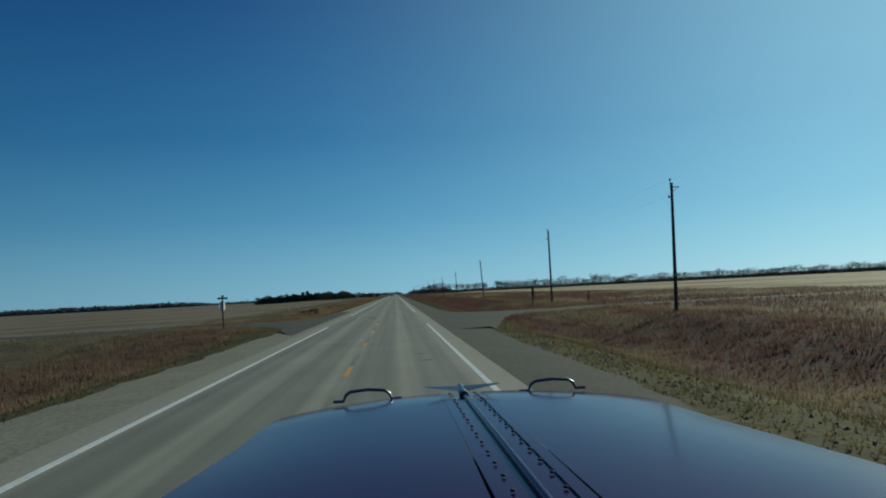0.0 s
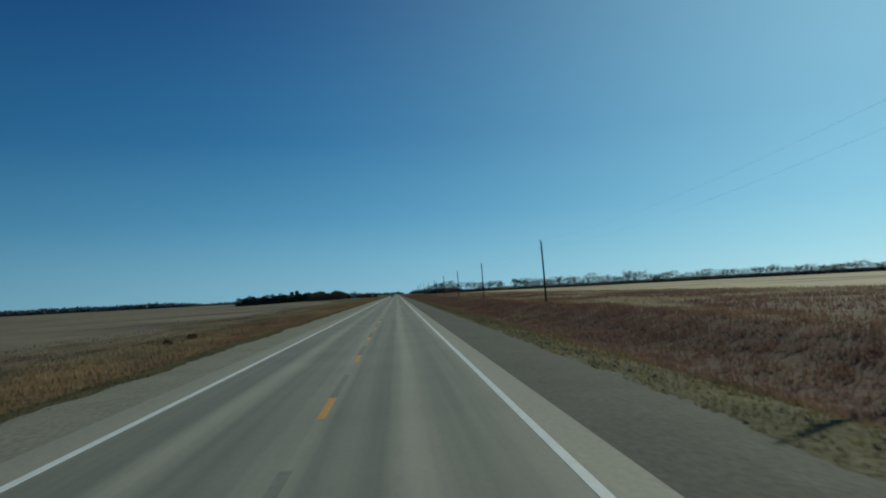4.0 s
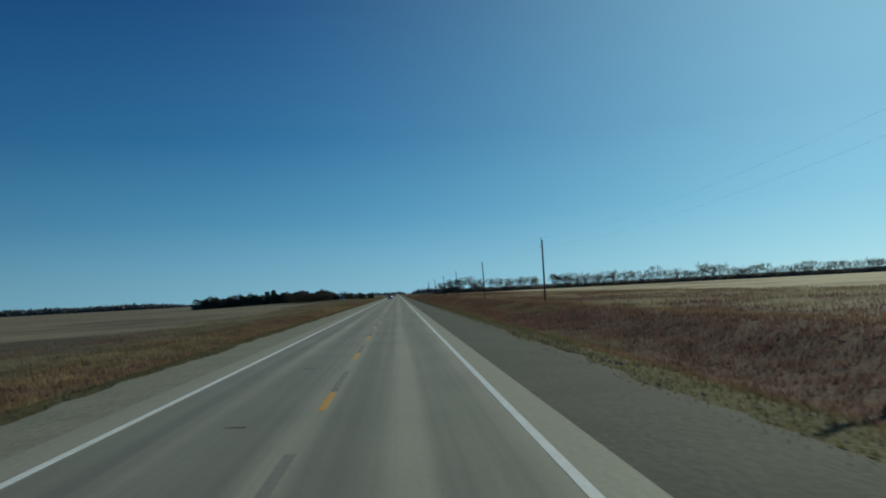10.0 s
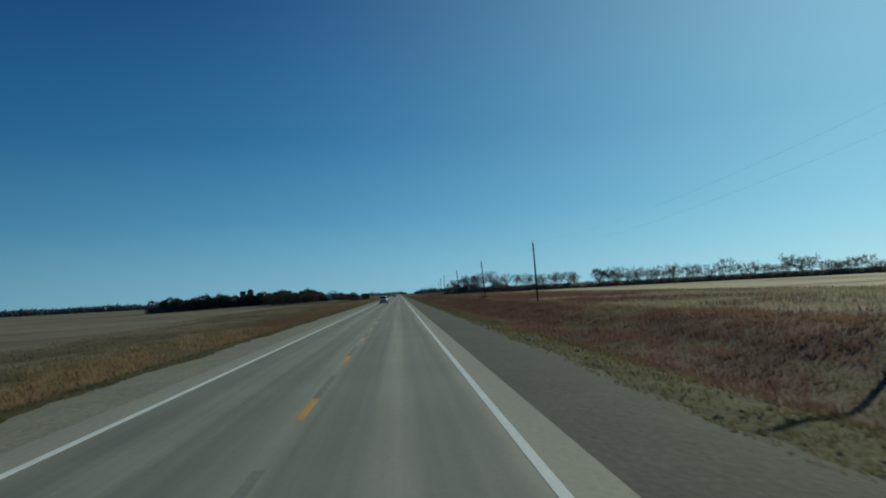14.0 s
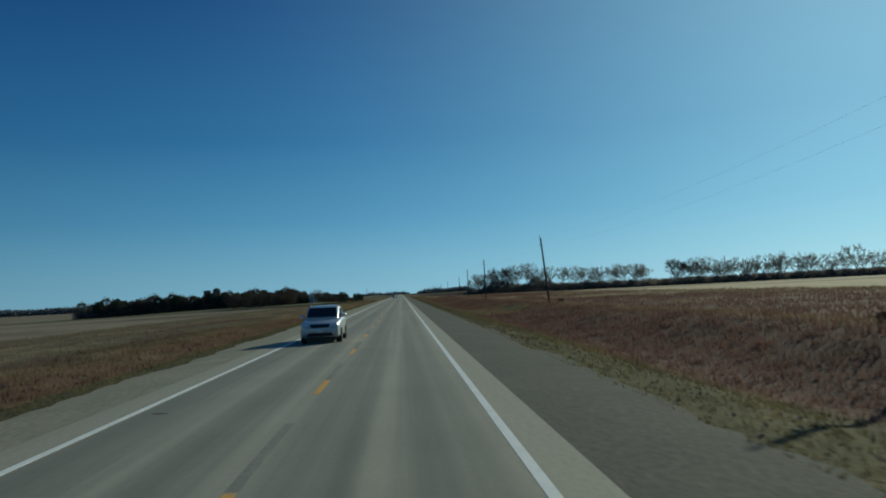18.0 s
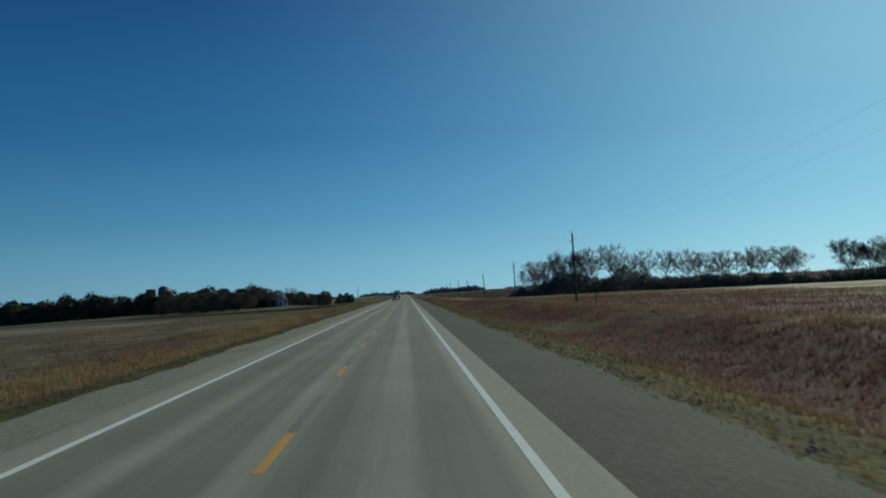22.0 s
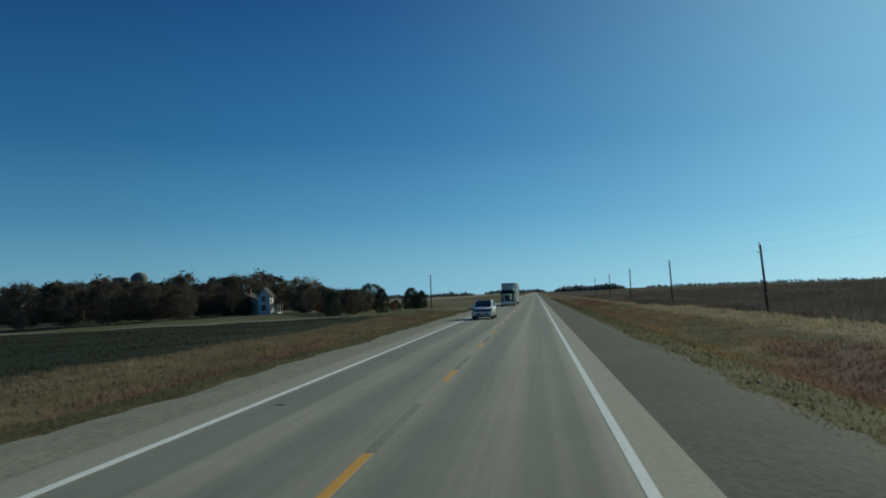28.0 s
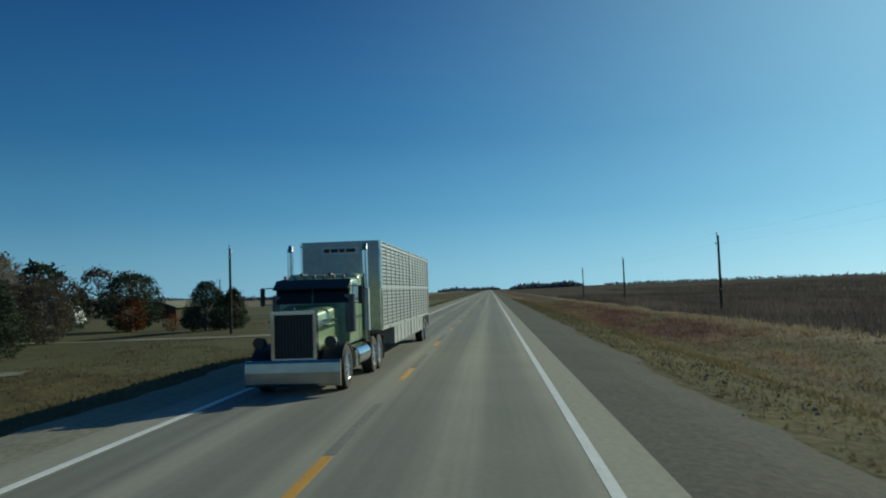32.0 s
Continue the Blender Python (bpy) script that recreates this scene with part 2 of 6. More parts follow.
M_TAR = speckled("black_tar", (0.03, 0.03, 0.028), (0.085, 0.085, 0.08), 8.0, 0.8, 0.1, 0.15)
M_POLE = speckled("weathered_pole_wood", (0.05, 0.038, 0.026), (0.13, 0.10, 0.075), 6.0, 0.9, 0.2, 0.4, stretch=(4.0, 4.0, 0.3))
M_STEEL = plain("galvanised_steel", (0.55, 0.56, 0.57), 0.45, 0.9)
M_RIVET = plain("dull_steel", (0.13, 0.13, 0.14), 0.4, 0.8)
M_DARKCHROME = plain("aged_chrome", (0.20, 0.20, 0.21), 0.32, 1.0, 0.1)
M_CHROME = plain("chrome", (0.75, 0.76, 0.78), 0.12, 1.0, 0.05)
M_POLISHED = plain("road_worn_chrome", (0.50, 0.48, 0.45), 0.24, 1.0, 0.22, 3.0)
M_WHEELMETAL = plain("cast_wheel_silver", (0.62, 0.61, 0.60), 0.35, 0.35, 0.1)
M_RUBBER = plain("tyre_rubber", (0.018, 0.018, 0.018), 0.85)
M_DARKGLASS = plain("tinted_glass", (0.012, 0.014, 0.016), 0.06, 0.0, 0.05)
M_DARKGLASS.node_tree.nodes["Principled BSDF"].inputs["Specular IOR Level"].default_value = 0.28
M_RUSTY = speckled("rusty_paint", (0.12, 0.05, 0.03), (0.26, 0.13, 0.08), 9.0, 0.8, 0.3, 0.2)
M_BLACK = plain("black_paint", (0.015, 0.015, 0.016), 0.45)
M_CERAMIC = plain("insulator_ceramic", (0.30, 0.29, 0.27), 0.3)
M_WIRE = plain("wire", (0.05, 0.05, 0.05), 0.6)
M_SIGNBACK = plain("sign_aluminium", (0.62, 0.63, 0.62), 0.5, 0.3)
M_SIGNFACE = plain("bare_sign_metal", (0.80, 0.81, 0.80), 0.55, 0.0, 0.06)
M_GREENSIGN = plain("sign_green", (0.012, 0.09, 0.06), 0.5)
M_PURPLE = plain("purple_truck_enamel", (0.042, 0.010, 0.068), 0.14, 0.0, 0.2, 2.0)
M_PURPLE.node_tree.nodes["Principled BSDF"].inputs["Specular IOR Level"].default_value = 0.05
M_PURPLE.node_tree.nodes["Principled BSDF"].inputs["Specular Tint"].default_value = (1.0, 0.62, 0.95, 1.0)
M_PEARL = plain("pearl_white_enamel", (0.76, 0.80, 0.77), 0.25, 0.0, 0.06, coat=0.35)
M_SMOKED = plain("smoked_lamp_cover", (0.05, 0.055, 0.06), 0.12)
M_WHITEPAINT = plain("white_enamel", (0.72, 0.73, 0.73), 0.3, 0.0, 0.08, coat=0.6)
M_SILVER = plain("silver_enamel", (0.45, 0.47, 0.49), 0.35, 0.5, 0.1, coat=0.5)
M_GREENPAINT = plain("pale_green_enamel", (0.25, 0.35, 0.19), 0.3, 0.0, 0.1, coat=0.6)
M_DARKGREEN = plain("dark_green_enamel", (0.03, 0.075, 0.045), 0.35, 0.0, 0.1, coat=0.5)
M_ALU = plain("ribbed_aluminium", (0.459, 0.467, 0.459), 0.42, 0.75, 0.25)
M_SLOTSHADE = plain("slot_shadow", (0.13, 0.132, 0.13), 0.7)
M_LAMPGLASS = plain("headlamp_lens", (0.70, 0.72, 0.72), 0.08)
M_AMBER = plain("amber_lens", (0.55, 0.22, 0.02), 0.2)
M_SIDING = plain("white_siding", (0.64, 0.64, 0.61), 0.6, 0.0, 0.2, 1.5)
M_ROOF = speckled("roof_shingle", (0.035, 0.033, 0.034), (0.09, 0.085, 0.08), 3.0, 0.9)
M_SILO = speckled("silo_concrete", (0.100, 0.096, 0.092), (0.190, 0.180, 0.168), 1.2, 0.9, 0.2, 0.2)
M_BARK = speckled("bark", (0.14, 0.122, 0.104), (0.33, 0.285, 0.235), 4.0, 0.95, 0.2, 0.5)
M_TWIG = blades("bare_twigs", [(0.0, (0.16, 0.150, 0.138)), (0.6, (0.275, 0.252, 0.220)), (1.0, (0.37, 0.325, 0.270))], 0.9, 0.35, 0.3)
M_BRUSH = blades("underbrush", [(0.0, (0.13, 0.118, 0.110)), (0.6, (0.225, 0.195, 0.168)), (1.0, (0.34, 0.280, 0.225))], 0.9, 0.40, 0.1)
# pale bluish lift in these tones stands in for haze over the distance
M_HAZEWOOD = blades("hazed_distant_woods", [(0.0, (0.15, 0.17, 0.185)), (0.6, (0.21, 0.225, 0.235)), (1.0, (0.27, 0.27, 0.265))], 0.9, 0.15, 0.02)
M_CONIFER = blades("conifer_needles", [(0.0, (0.040, 0.055, 0.034)), (0.6, (0.072, 0.092, 0.056)), (1.0, (0.115, 0.128, 0.074))], 0.8, 0.1, 0.3)
M_DULLLEAF = blades("autumn_leaves", [(0.0, (0.066, 0.060, 0.048)), (0.6, (0.118, 0.098, 0.074)), (1.0, (0.185, 0.142, 0.098))], 0.8, 0.2, 0.3)
M_BROWNLEAF = blades("dry_brown_leaves", [(0.0, (0.039, 0.032, 0.022)), (0.6, (0.078, 0.064, 0.041)), (1.0, (0.117, 0.093, 0.058))], 0.85, 0.15, 0.3)
M_DRYBUSH = blades("dry_red_stems", [(0.0, (0.070, 0.046, 0.038)), (0.6, (0.120, 0.078, 0.060)), (1.0, (0.190, 0.130, 0.092))], 0.9, 0.2, 0.3)
M_RUSTLEAF = blades("rusty_leaves", [(0.0, (0.085, 0.031, 0.014)), (0.6, (0.187, 0.060, 0.022)), (1.0, (0.272, 0.102, 0.034))], 0.8, 0.2, 0.3)
M_WHEAT = blades("dark_winter_wheat", [(0.0, (0.018, 0.023, 0.010)), (0.5, (0.030, 0.036, 0.016)), (1.0, (0.044, 0.048, 0.023))], 0.95, 0.1, 0.05)
M_CROP = blades("dark_standing_crop", [(0.0, (0.060, 0.053, 0.050)), (0.5, (0.132, 0.109, 0.097)), (1.0, (0.265, 0.218, 0.174))], 0.9, 0.25, 0.05)

# ---- building tools ----
def mesh_from(name, bm):
    me = bpy.data.meshes.new(name)
    bm.to_mesh(me)
    bm.free()
    return me


def part(name, bm, material, parent=None, label="", smooth=False):
    """One bmesh as one mesh object, under a thing or a part."""
    me = mesh_from(name, bm)
    me.materials.append(material)
    if smooth:
        me.polygons.foreach_set("use_smooth", [True] * len(me.polygons))
        me.set_sharp_from_angle(angle=radians(38))
    ob = new(name, me)
    if parent:
        ob.parent = parent
    if label:
        ob["label"] = label
    return ob


def thing(name, m, label, category, group="", kind=""):
    ob = new(name)
    ob.matrix_basis = m
    return tagged(ob, label, category, group, kind)


def box(bm, x0, x1, y0, y1, z0, z1, bevel=0.0):
    r = bmesh.ops.create_cube(bm, size=1.0, matrix=Matrix.Translation(((x0 + x1) / 2, (y0 + y1) / 2, (z0 + z1) / 2)) @ Matrix.Diagonal((x1 - x0, y1 - y0, z1 - z0, 1)))
    if bevel:
        es = list({e for v in r["verts"] for e in v.link_edges})
        bmesh.ops.bevel(bm, geom=es, offset=bevel, segments=2, affect="EDGES")
    return bm


def rod(bm, a, b, r0, r1=None, sides=10):
    """A tapered round bar from a to b."""
    a, b = Vector(a), Vector(b)
    d = b - a
    m = Matrix.Translation((a + b) / 2) @ d.to_track_quat("Z", "Y").to_matrix().to_4x4()
    bmesh.ops.create_cone(bm, cap_ends=True, segments=sides, radius1=r0, radius2=r0 if r1 is None else r1, depth=d.length, matrix=m)
    return bm


def prism(bm, outline, x0, x1):
    """An outline in (y, z), drawn out from x0 to x1."""
    a = [bm.verts.new((x0, y, z)) for y, z in outline]
    b = [bm.verts.new((x1, y, z)) for y, z in outline]
    bm.faces.new(a)
    bm.faces.new(b[::-1])
    k = len(outline)
    for i in range(k):
        bm.faces.new((a[i], b[i], b[(i + 1) % k], a[(i + 1) % k]))
    bmesh.ops.recalc_face_normals(bm, faces=bm.faces[:])
    return bm


def loft(bm, rings, close=True, caps=True):
    """Skins rings of equally many points."""
    vs = [[bm.verts.new(p) for p in ring] for ring in rings]
    k = len(vs[0])
    for a, b in zip(vs, vs[1:]):
        for i in range(k if close else k - 1):
            bm.faces.new((a[i], a[(i + 1) % k], b[(i + 1) % k], b[i]))
    if caps and close:
        bm.faces.new(vs[0][::-1])
        bm.faces.new(vs[-1])
    bmesh.ops.recalc_face_normals(bm, faces=bm.faces[:])
    return bm


def tri_mesh(name, verts, material, label, category="vegetation", kind="stuff"):
    """Loose triangles from an array (n, 3, 3)."""
    k = len(verts)
    me = bpy.data.meshes.new(name)
    me.vertices.add(3 * k)
    me.loops.add(3 * k)
    me.polygons.add(k)
    me.vertices.foreach_set("co", np.asarray(verts, np.float32).ravel())
    me.loops.foreach_set("vertex_index", np.arange(3 * k, dtype=np.int32))
    me.polygons.foreach_set("loop_start", np.arange(0, 3 * k, 3, dtype=np.int32))
    me.update()
    me.materials.append(material)
    ob = new(name, me)
    return tagged(ob, label, category, "", kind) if kind else ob


def smooth(a, b, v):
    t = np.clip((np.asarray(v, float) - a) / (b - a), 0, 1)
    return t * t * (3 - 2 * t)


PROFILE_X = (-5000, -900, -400, -200, -100, -50, -22, -17, -14, -11.5, -9.6, -8.4, -6.4, -4.4, 4.2, 7.0, 9.0, 10.8, 12.5, 15.0, 18.0, 22.0, 60.0, 5000)
PROFILE_Z = (-7.0, -7.0, -6.0, -4.2, -2.4, -1.7, -1.05, -1.0, -1.15, -1.2, -0.75, -0.32, -0.16, -0.09, -0.09, -0.16, -0.42, -0.9, -1.15, -1.0, -0.75, -0.6, -0.55, -0.55)


def ground_z(x, y):
    x, y = np.asarray(x, float), np.asarray(y, float)
    z = np.interp(x, PROFILE_X, PROFILE_Z)
    cross = smooth(46, 62, y) * (1 - smooth(80, 96, y)) * (1 - smooth(60, 200, np.abs(x)))
    z = z + 0.58 * smooth(14.5, 20.5, x) * (1 - smooth(950, 1005, y))
    z = z * (1 - cross) + np.clip(z, -0.2, -0.09) * cross
    z = z + 5.0 * smooth(1015, 1090, y) * smooth(24, 420, x)
    z = z + 0.85 * smooth(1090, 1140, y) * smooth(30, 55, -x) * (1 - smooth(110, 200, -x))
    rough = smooth(8.5, 14, np.abs(x)) * (1 - cross)
    z = z + rough * (0.10 * np.sin(0.31 * y + 0.9 * np.sin(0.13 * x)) * np.sin(0.27 * x + 0.05 * y) + 0.07 * np.sin(0.083 * y + 1.3) * np.sin(0.11 * x))
    return z


def cross_near(x):
    """The near edge of the side roads at x, with their wide corners."""
    a = np.abs(x)
    return np.where(np.asarray(x) > 0, np.interp(a, (4.2, 7.3, 8.0, 9.5, 12.1, 15, 20, 27), (43, 45, 49.6, 58, 67.8, 69.5, 72, 73)),
                    np.interp(a, (4.3, 5.6, 6.5, 7.2, 7.8, 8.3, 9.4, 12.4, 16, 40), (44, 49, 53, 57.6, 62, 64.4, 66.3, 68.9, 70.1, 71)))


def cross_far(x):
    """The far edge of the side roads at x."""
    a = np.abs(x)
    return np.where(np.asarray(x) > 0, np.interp(a, (4.2, 7.3, 9, 12.9, 30), (91, 87, 82, 78.8, 78.5)), np.interp(a, (4.3, 6.7, 8.4, 11.9, 14.9, 19.4), (109, 106, 102, 86, 78.2, 76.8)))


def crop_edge(y):
    """Where the dark field begins beside the road."""
    return np.interp(y, (985, 1036, 1095, 1120), (27.0, 23.6, 23.0, 20.0))


def wheat_end(x):
    """The field path behind the dark green field."""
    return np.interp(x, (-260, -63, -50, -30, -18), (1062, 1099, 1105, 1117, 1122))


def in_wheat(x, y):
    """The dark green field before the farm."""
    return (x < -20.5) & (x > -260) & (y > np.interp(x, (-260, -110, -45, -20.5), (1060, 1046, 1030, 1016))) & (y < wheat_end(x))


def row_y(x):
    """The line of the windbreak."""
    return np.interp(x, (26, 31, 34, 40, 47, 60, 110, 280, 700), (1000, 1000, 999, 1006, 1013, 1021, 1024, 1008, 985))


def gz(x, y):
    return float(ground_z(x, y))


def lattice(i, j, seed):
    """A random number between 0 and 1 for each lattice point."""
    h = (i.astype(np.int64) * 374761393 + j.astype(np.int64) * 668265263 + seed * 974634177) & 0x7FFFFFFF
    h = ((h ^ (h >> 13)) * 1274126177) & 0x7FFFFFFF
    return ((h ^ (h >> 16)) & 0xFFFF) / 65535.0


def clouds(x, y, seed, layers=3):
    """Soft random patches between 0 and 1, about one unit across."""
    x, y = np.asarray(x, float), np.asarray(y, float)
    out, gain, total = np.zeros(np.broadcast(x, y).shape), 1.0, 0.0
    for k in range(layers):
        i, j = np.floor(x), np.floor(y)
        u, v = smooth(0, 1, x - i), smooth(0, 1, y - j)
        a = lattice(i, j, seed + k) * (1 - u) + lattice(i + 1, j, seed + k) * u
        b = lattice(i, j + 1, seed + k) * (1 - u) + lattice(i + 1, j + 1, seed + k) * u
        out = out + gain * (a * (1 - v) + b * v)
        total, gain = total + gain, gain * 0.55
        x, y = x * 2.03 + 17.3, y * 2.03 + 5.9
    return out / total


def cover(x, y):
    """What grows at a place: shares of red weeds, short green grass, pale straw and tan grass; the rest is dull brown."""
    x, y = np.asarray(x, float), np.asarray(y, float)
    wide = clouds(x / 9.0, y / 34.0, 11)
    mid = clouds(x / 3.6, y / 10.0, 23)
    fine = clouds(x / 0.9, y / 1.5, 37, 2)
    a = np.abs(x) + 3.2 * (mid - 0.5) + 1.4 * (fine - 0.5)
    m = wide + 0.45 * (mid - 0.5) + 0.22 * (fine - 0.5)
    east = x > 0
    early, late = 1 - smooth(110, 200, y), np.where(east, smooth(1004, 1034, y), smooth(950, 1000, y))
    # the eastern side: mown fringe, red weeds in the ditch, straw and weeds behind the poles
    field_m = clouds(x / 16.0, y / 26.0, 51) + 0.4 * (mid - 0.5) + 0.15 * (fine - 0.5)
    ditch = smooth(9.2, 11.8, a) * (1 - smooth(19.5, 23.0, a))
    red_e = ditch * smooth(0.24 + 0.22 * early + 0.22 * late, 0.42 + 0.24 * early + 0.26 * late, m)
    beyond = smooth(20.5, 24.0, a)
    mid_way = smooth(560, 680, y)
    red_e = np.maximum(red_e, beyond * smooth(0.30 - 0.10 * mid_way, 0.44 - 0.10 * mid_way, field_m) * (1 - smooth(40, 74, a)) * 0.95)
    straw_e = beyond * smooth(0.44, 0.62, 1.0 - field_m + 0.004 * np.clip(a - 26, 0, 30))
    straw_e = np.maximum(np.where(y > 985, smooth(16.5, 19.5, a) * smooth(985, 1003, y) * smooth(0.24, 0.42, 1 - m * 0.6), straw_e), 0.8 * smooth(23.0, 27.0, a) * smooth(915, 945, y + 0.35 * (x - 30)))
    red_e = red_e * (1 - 0.9 * straw_e * smooth(915, 960, y))
    straw_e = np.maximum(straw_e, (1 - smooth(7.4, 8.8, a)) * smooth(0.58, 0.72, fine) * 0.25)
    olive_e = np.maximum(1 - smooth(8.6, 11.4, a), ditch * smooth(0.62 - 0.24 * early - 0.20 * late, 0.80 - 0.18 * late, 1 - m) * 0.8)
    tan_e = np.clip(smooth(0.42, 0.62, mid) * 0.8 + smooth(18.5, 20.5, a) * 0.5, 0, 1)
    # the western side: mown fringe, tan and red grass, then thin growth that fades into the field
    band = smooth(10.2, 11.8, a) * (1 - smooth(15.5, 21.0, a))
    red_w = band * smooth(0.40 + 0.03 * late, 0.58 + 0.03 * late, m) * (0.62 + 0.15 * late)
    red_w = red_w * (1 - smooth(1085, 1105, y))
    red_w = np.maximum(red_w, smooth(18, 21, a) * (1 - smooth(28, 46, a)) * smooth(0.54, 0.64, field_m) * 0.55)
    straw_w = smooth(14, 20, a) * smooth(0.54, 0.68, 1 - m) * 0.45 * (1 - late)
    olive_w = np.maximum(1 - smooth(9.6, 11.4, a), 0.5 * late * (1 - smooth(14, 17, a)) * smooth(0.45, 0.6, 1 - m))
    olive_w = np.maximum(olive_w, 0.55 * smooth(13, 16, a) * (1 - smooth(24, 40, a)) * smooth(0.50, 0.62, mid))
    olive_w = np.maximum(olive_w, np.maximum(0.9 * smooth(1098, 1114, y + 6 * (mid - 0.5)), late * (1 - smooth(9.8, 12.2, a))))
    tan_w = np.clip((1 - smooth(15.5, 20, a)) * (1 - 0.7 * late) * (0.45 + 0.8 * smooth(0.35, 0.6, mid)), 0, 1)
    return np.stack([np.where(east, red_e, red_w), np.where(east, olive_e, olive_w), np.where(east, straw_e, straw_w), np.where(east, tan_e, tan_w)], -1)


def set_cover(me, x, y):
    layer = me.attributes.new("cover", "FLOAT_COLOR", "POINT")
    layer.data.foreach_set("color", np.asarray(cover(x, y), np.float32).ravel())

# ---- ground, road, shoulders ----
def grid_mesh(name, xs, ys, zf, material, label, category):
    X, Y = np.meshgrid(xs, ys)
    Z = zf(X, Y)
    nx, ny = len(xs), len(ys)
    i = np.arange(nx * ny).reshape(ny, nx)
    f = np.stack([i[:-1, :-1], i[:-1, 1:], i[1:, 1:], i[1:, :-1]], -1).reshape(-1, 4)
    me = bpy.data.meshes.new(name)
    me.from_pydata(np.stack([X, Y, Z], -1).reshape(-1, 3).tolist(), [], f.tolist())
    me.polygons.foreach_set("use_smooth", [True] * len(f))
    me.materials.append(material)
    return tagged(new(name, me), label, category, "", "structure"), f, X, Y


def build_ground():
    side = np.concatenate([[5.6, 7.0, 7.8], np.arange(8.5, 24, 0.75), np.arange(24, 50, 1.6), np.arange(50, 84, 3.0), [88, 100, 120, 150, 180, 240, 320, 450, 650, 1000, 1600, 2600, 5000]])
    xs = np.concatenate([-side[::-1], [-4.35], [4.2], side])
    ys = np.concatenate([[-900, -500, -250], np.arange(-120, -36, 12.0), np.arange(-36, 58, 2.5), np.arange(58, 88, 2.0), np.arange(88, 1330, 2.5), np.arange(1330, 1560, 10.0), [1600, 1680, 1800, 2000, 2300, 2700, 3300, 4000, 5000]])
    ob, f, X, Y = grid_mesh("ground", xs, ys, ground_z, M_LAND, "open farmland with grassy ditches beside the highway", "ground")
    set_cover(ob.data, X.ravel(), Y.ravel())
    for m in (M_STUBBLE, M_STUBBLE_L, M_LAWN, M_DARKFIELD, M_GREENFIELD):
        ob.data.materials.append(m)
    cx, cy = X.ravel()[f].mean(1), Y.ravel()[f].mean(1)
    k = np.zeros(len(f), np.int32)
    rim = 14 * (clouds(cx / 7.0, cy / 16.0, 71) - 0.5)
    k[cx > 62 + rim] = 1
    k[cx < -31 - 22 * smooth(560, 800, cy) + 0.7 * rim] = 2
    k[(cx > crop_edge(cy)) & (cy > row_y(cx))] = 4
    k[in_wheat(cx, cy)] = 5
    k[(cx < -30) & (cy > wheat_end(cx)) & (cx > -240) & (cy < 1350)] = 3
    k[(cx < -9) & (cy > np.maximum(1113, wheat_end(cx))) & (cx > -240) & (cy < 1350)] = 3
    k[np.abs(cx) < 9] = 0
    ob.data.polygons.foreach_set("material_index", k)


build_ground()

ROAD_Y = np.concatenate([np.arange(-120, 1500, 20.0), [1600, 1800, 2200, 2800, 3600, 5000]])


def ribbon(name, outline, ys, material, label, category, kind="structure", parent=None):
    """A strip of constant cross section (x, z), drawn along y."""
    bm = bmesh.new()
    loft(bm, [[(x, y, z) for x, z in outline] for y in ys])
    ob = part(name, bm, material, parent)
    return tagged(ob, label, category, "", kind) if kind else ob


ribbon("road", [(-4.35, 0.0), (4.22, 0.0), (4.24, -0.16), (-4.37, -0.16)], ROAD_Y, M_ROAD, "two-lane highway of pale worn concrete with darker wheel tracks", "road")


def shoulder(name, inner, outer, material, label):
    """A gravel strip whose outer edge frays into the grass."""
    ys = np.concatenate([np.arange(-60, 1300, 0.8), [1320, 1360, 1400, 1500, 1600, 1800, 2200, 2800, 3600, 5000]])
    sign = 1 if outer > inner else -1
    wob = 0.10 * np.sin(ys * 0.9 + 2 * np.sin(ys * 0.23)) + 0.12 * np.sin(ys * 0.31 + 1.3) + 0.06 * np.sin(ys * 2.7) + np.random.default_rng(3).normal(0, 0.035, len(ys))
    wob *= ys < 1300
    e = outer + sign * wob
    if sign > 0:
        e = e + np.interp(ys, (0, 130, 300, 440, 520, 640, 1000, 1040, 1080), (-0.35, -0.35, 0.1, 0.2, -0.1, -0.1, 0.0, -0.2, -0.5))
    else:
        e = e - np.interp(ys, (0, 500, 620, 900, 975, 1010), (-0.1, -0.05, -0.25, -0.25, 0.05, -0.5))
    mid = (inner + outer) / 2
    rows = np.stack([np.stack([np.full_like(ys, x) if np.isscalar(x) else x, ys, np.full_like(ys, z)], 1) for x, z in ((inner, -0.2), (inner, -0.012), (mid, -0.07), (e - sign * 0.4, -0.118), (e, -0.148), (e + sign * 0.05, -0.30))], 1)
    n, k = rows.shape[:2]
    a = np.arange(n * k).reshape(n, k)
    f = np.stack([a[:-1, :-1], a[1:, :-1], a[1:, 1:], a[:-1, 1:]], -1).reshape(-1, 4)
    me = bpy.data.meshes.new(name)
    me.from_pydata(rows.reshape(-1, 3).tolist(), [], (f if sign > 0 else f[:, ::-1]).tolist())
    me.materials.append(material)
    tagged(new(name, me), label, "shoulder", "", "structure")


shoulder("shoulder_west", -4.355, -6.95, M_SHOULDER, "grey gravel shoulder beside the highway")
shoulder("shoulder_east", 4.225, 7.1, M_SHOULDER_E, "grey tarred gravel shoulder beside the highway")


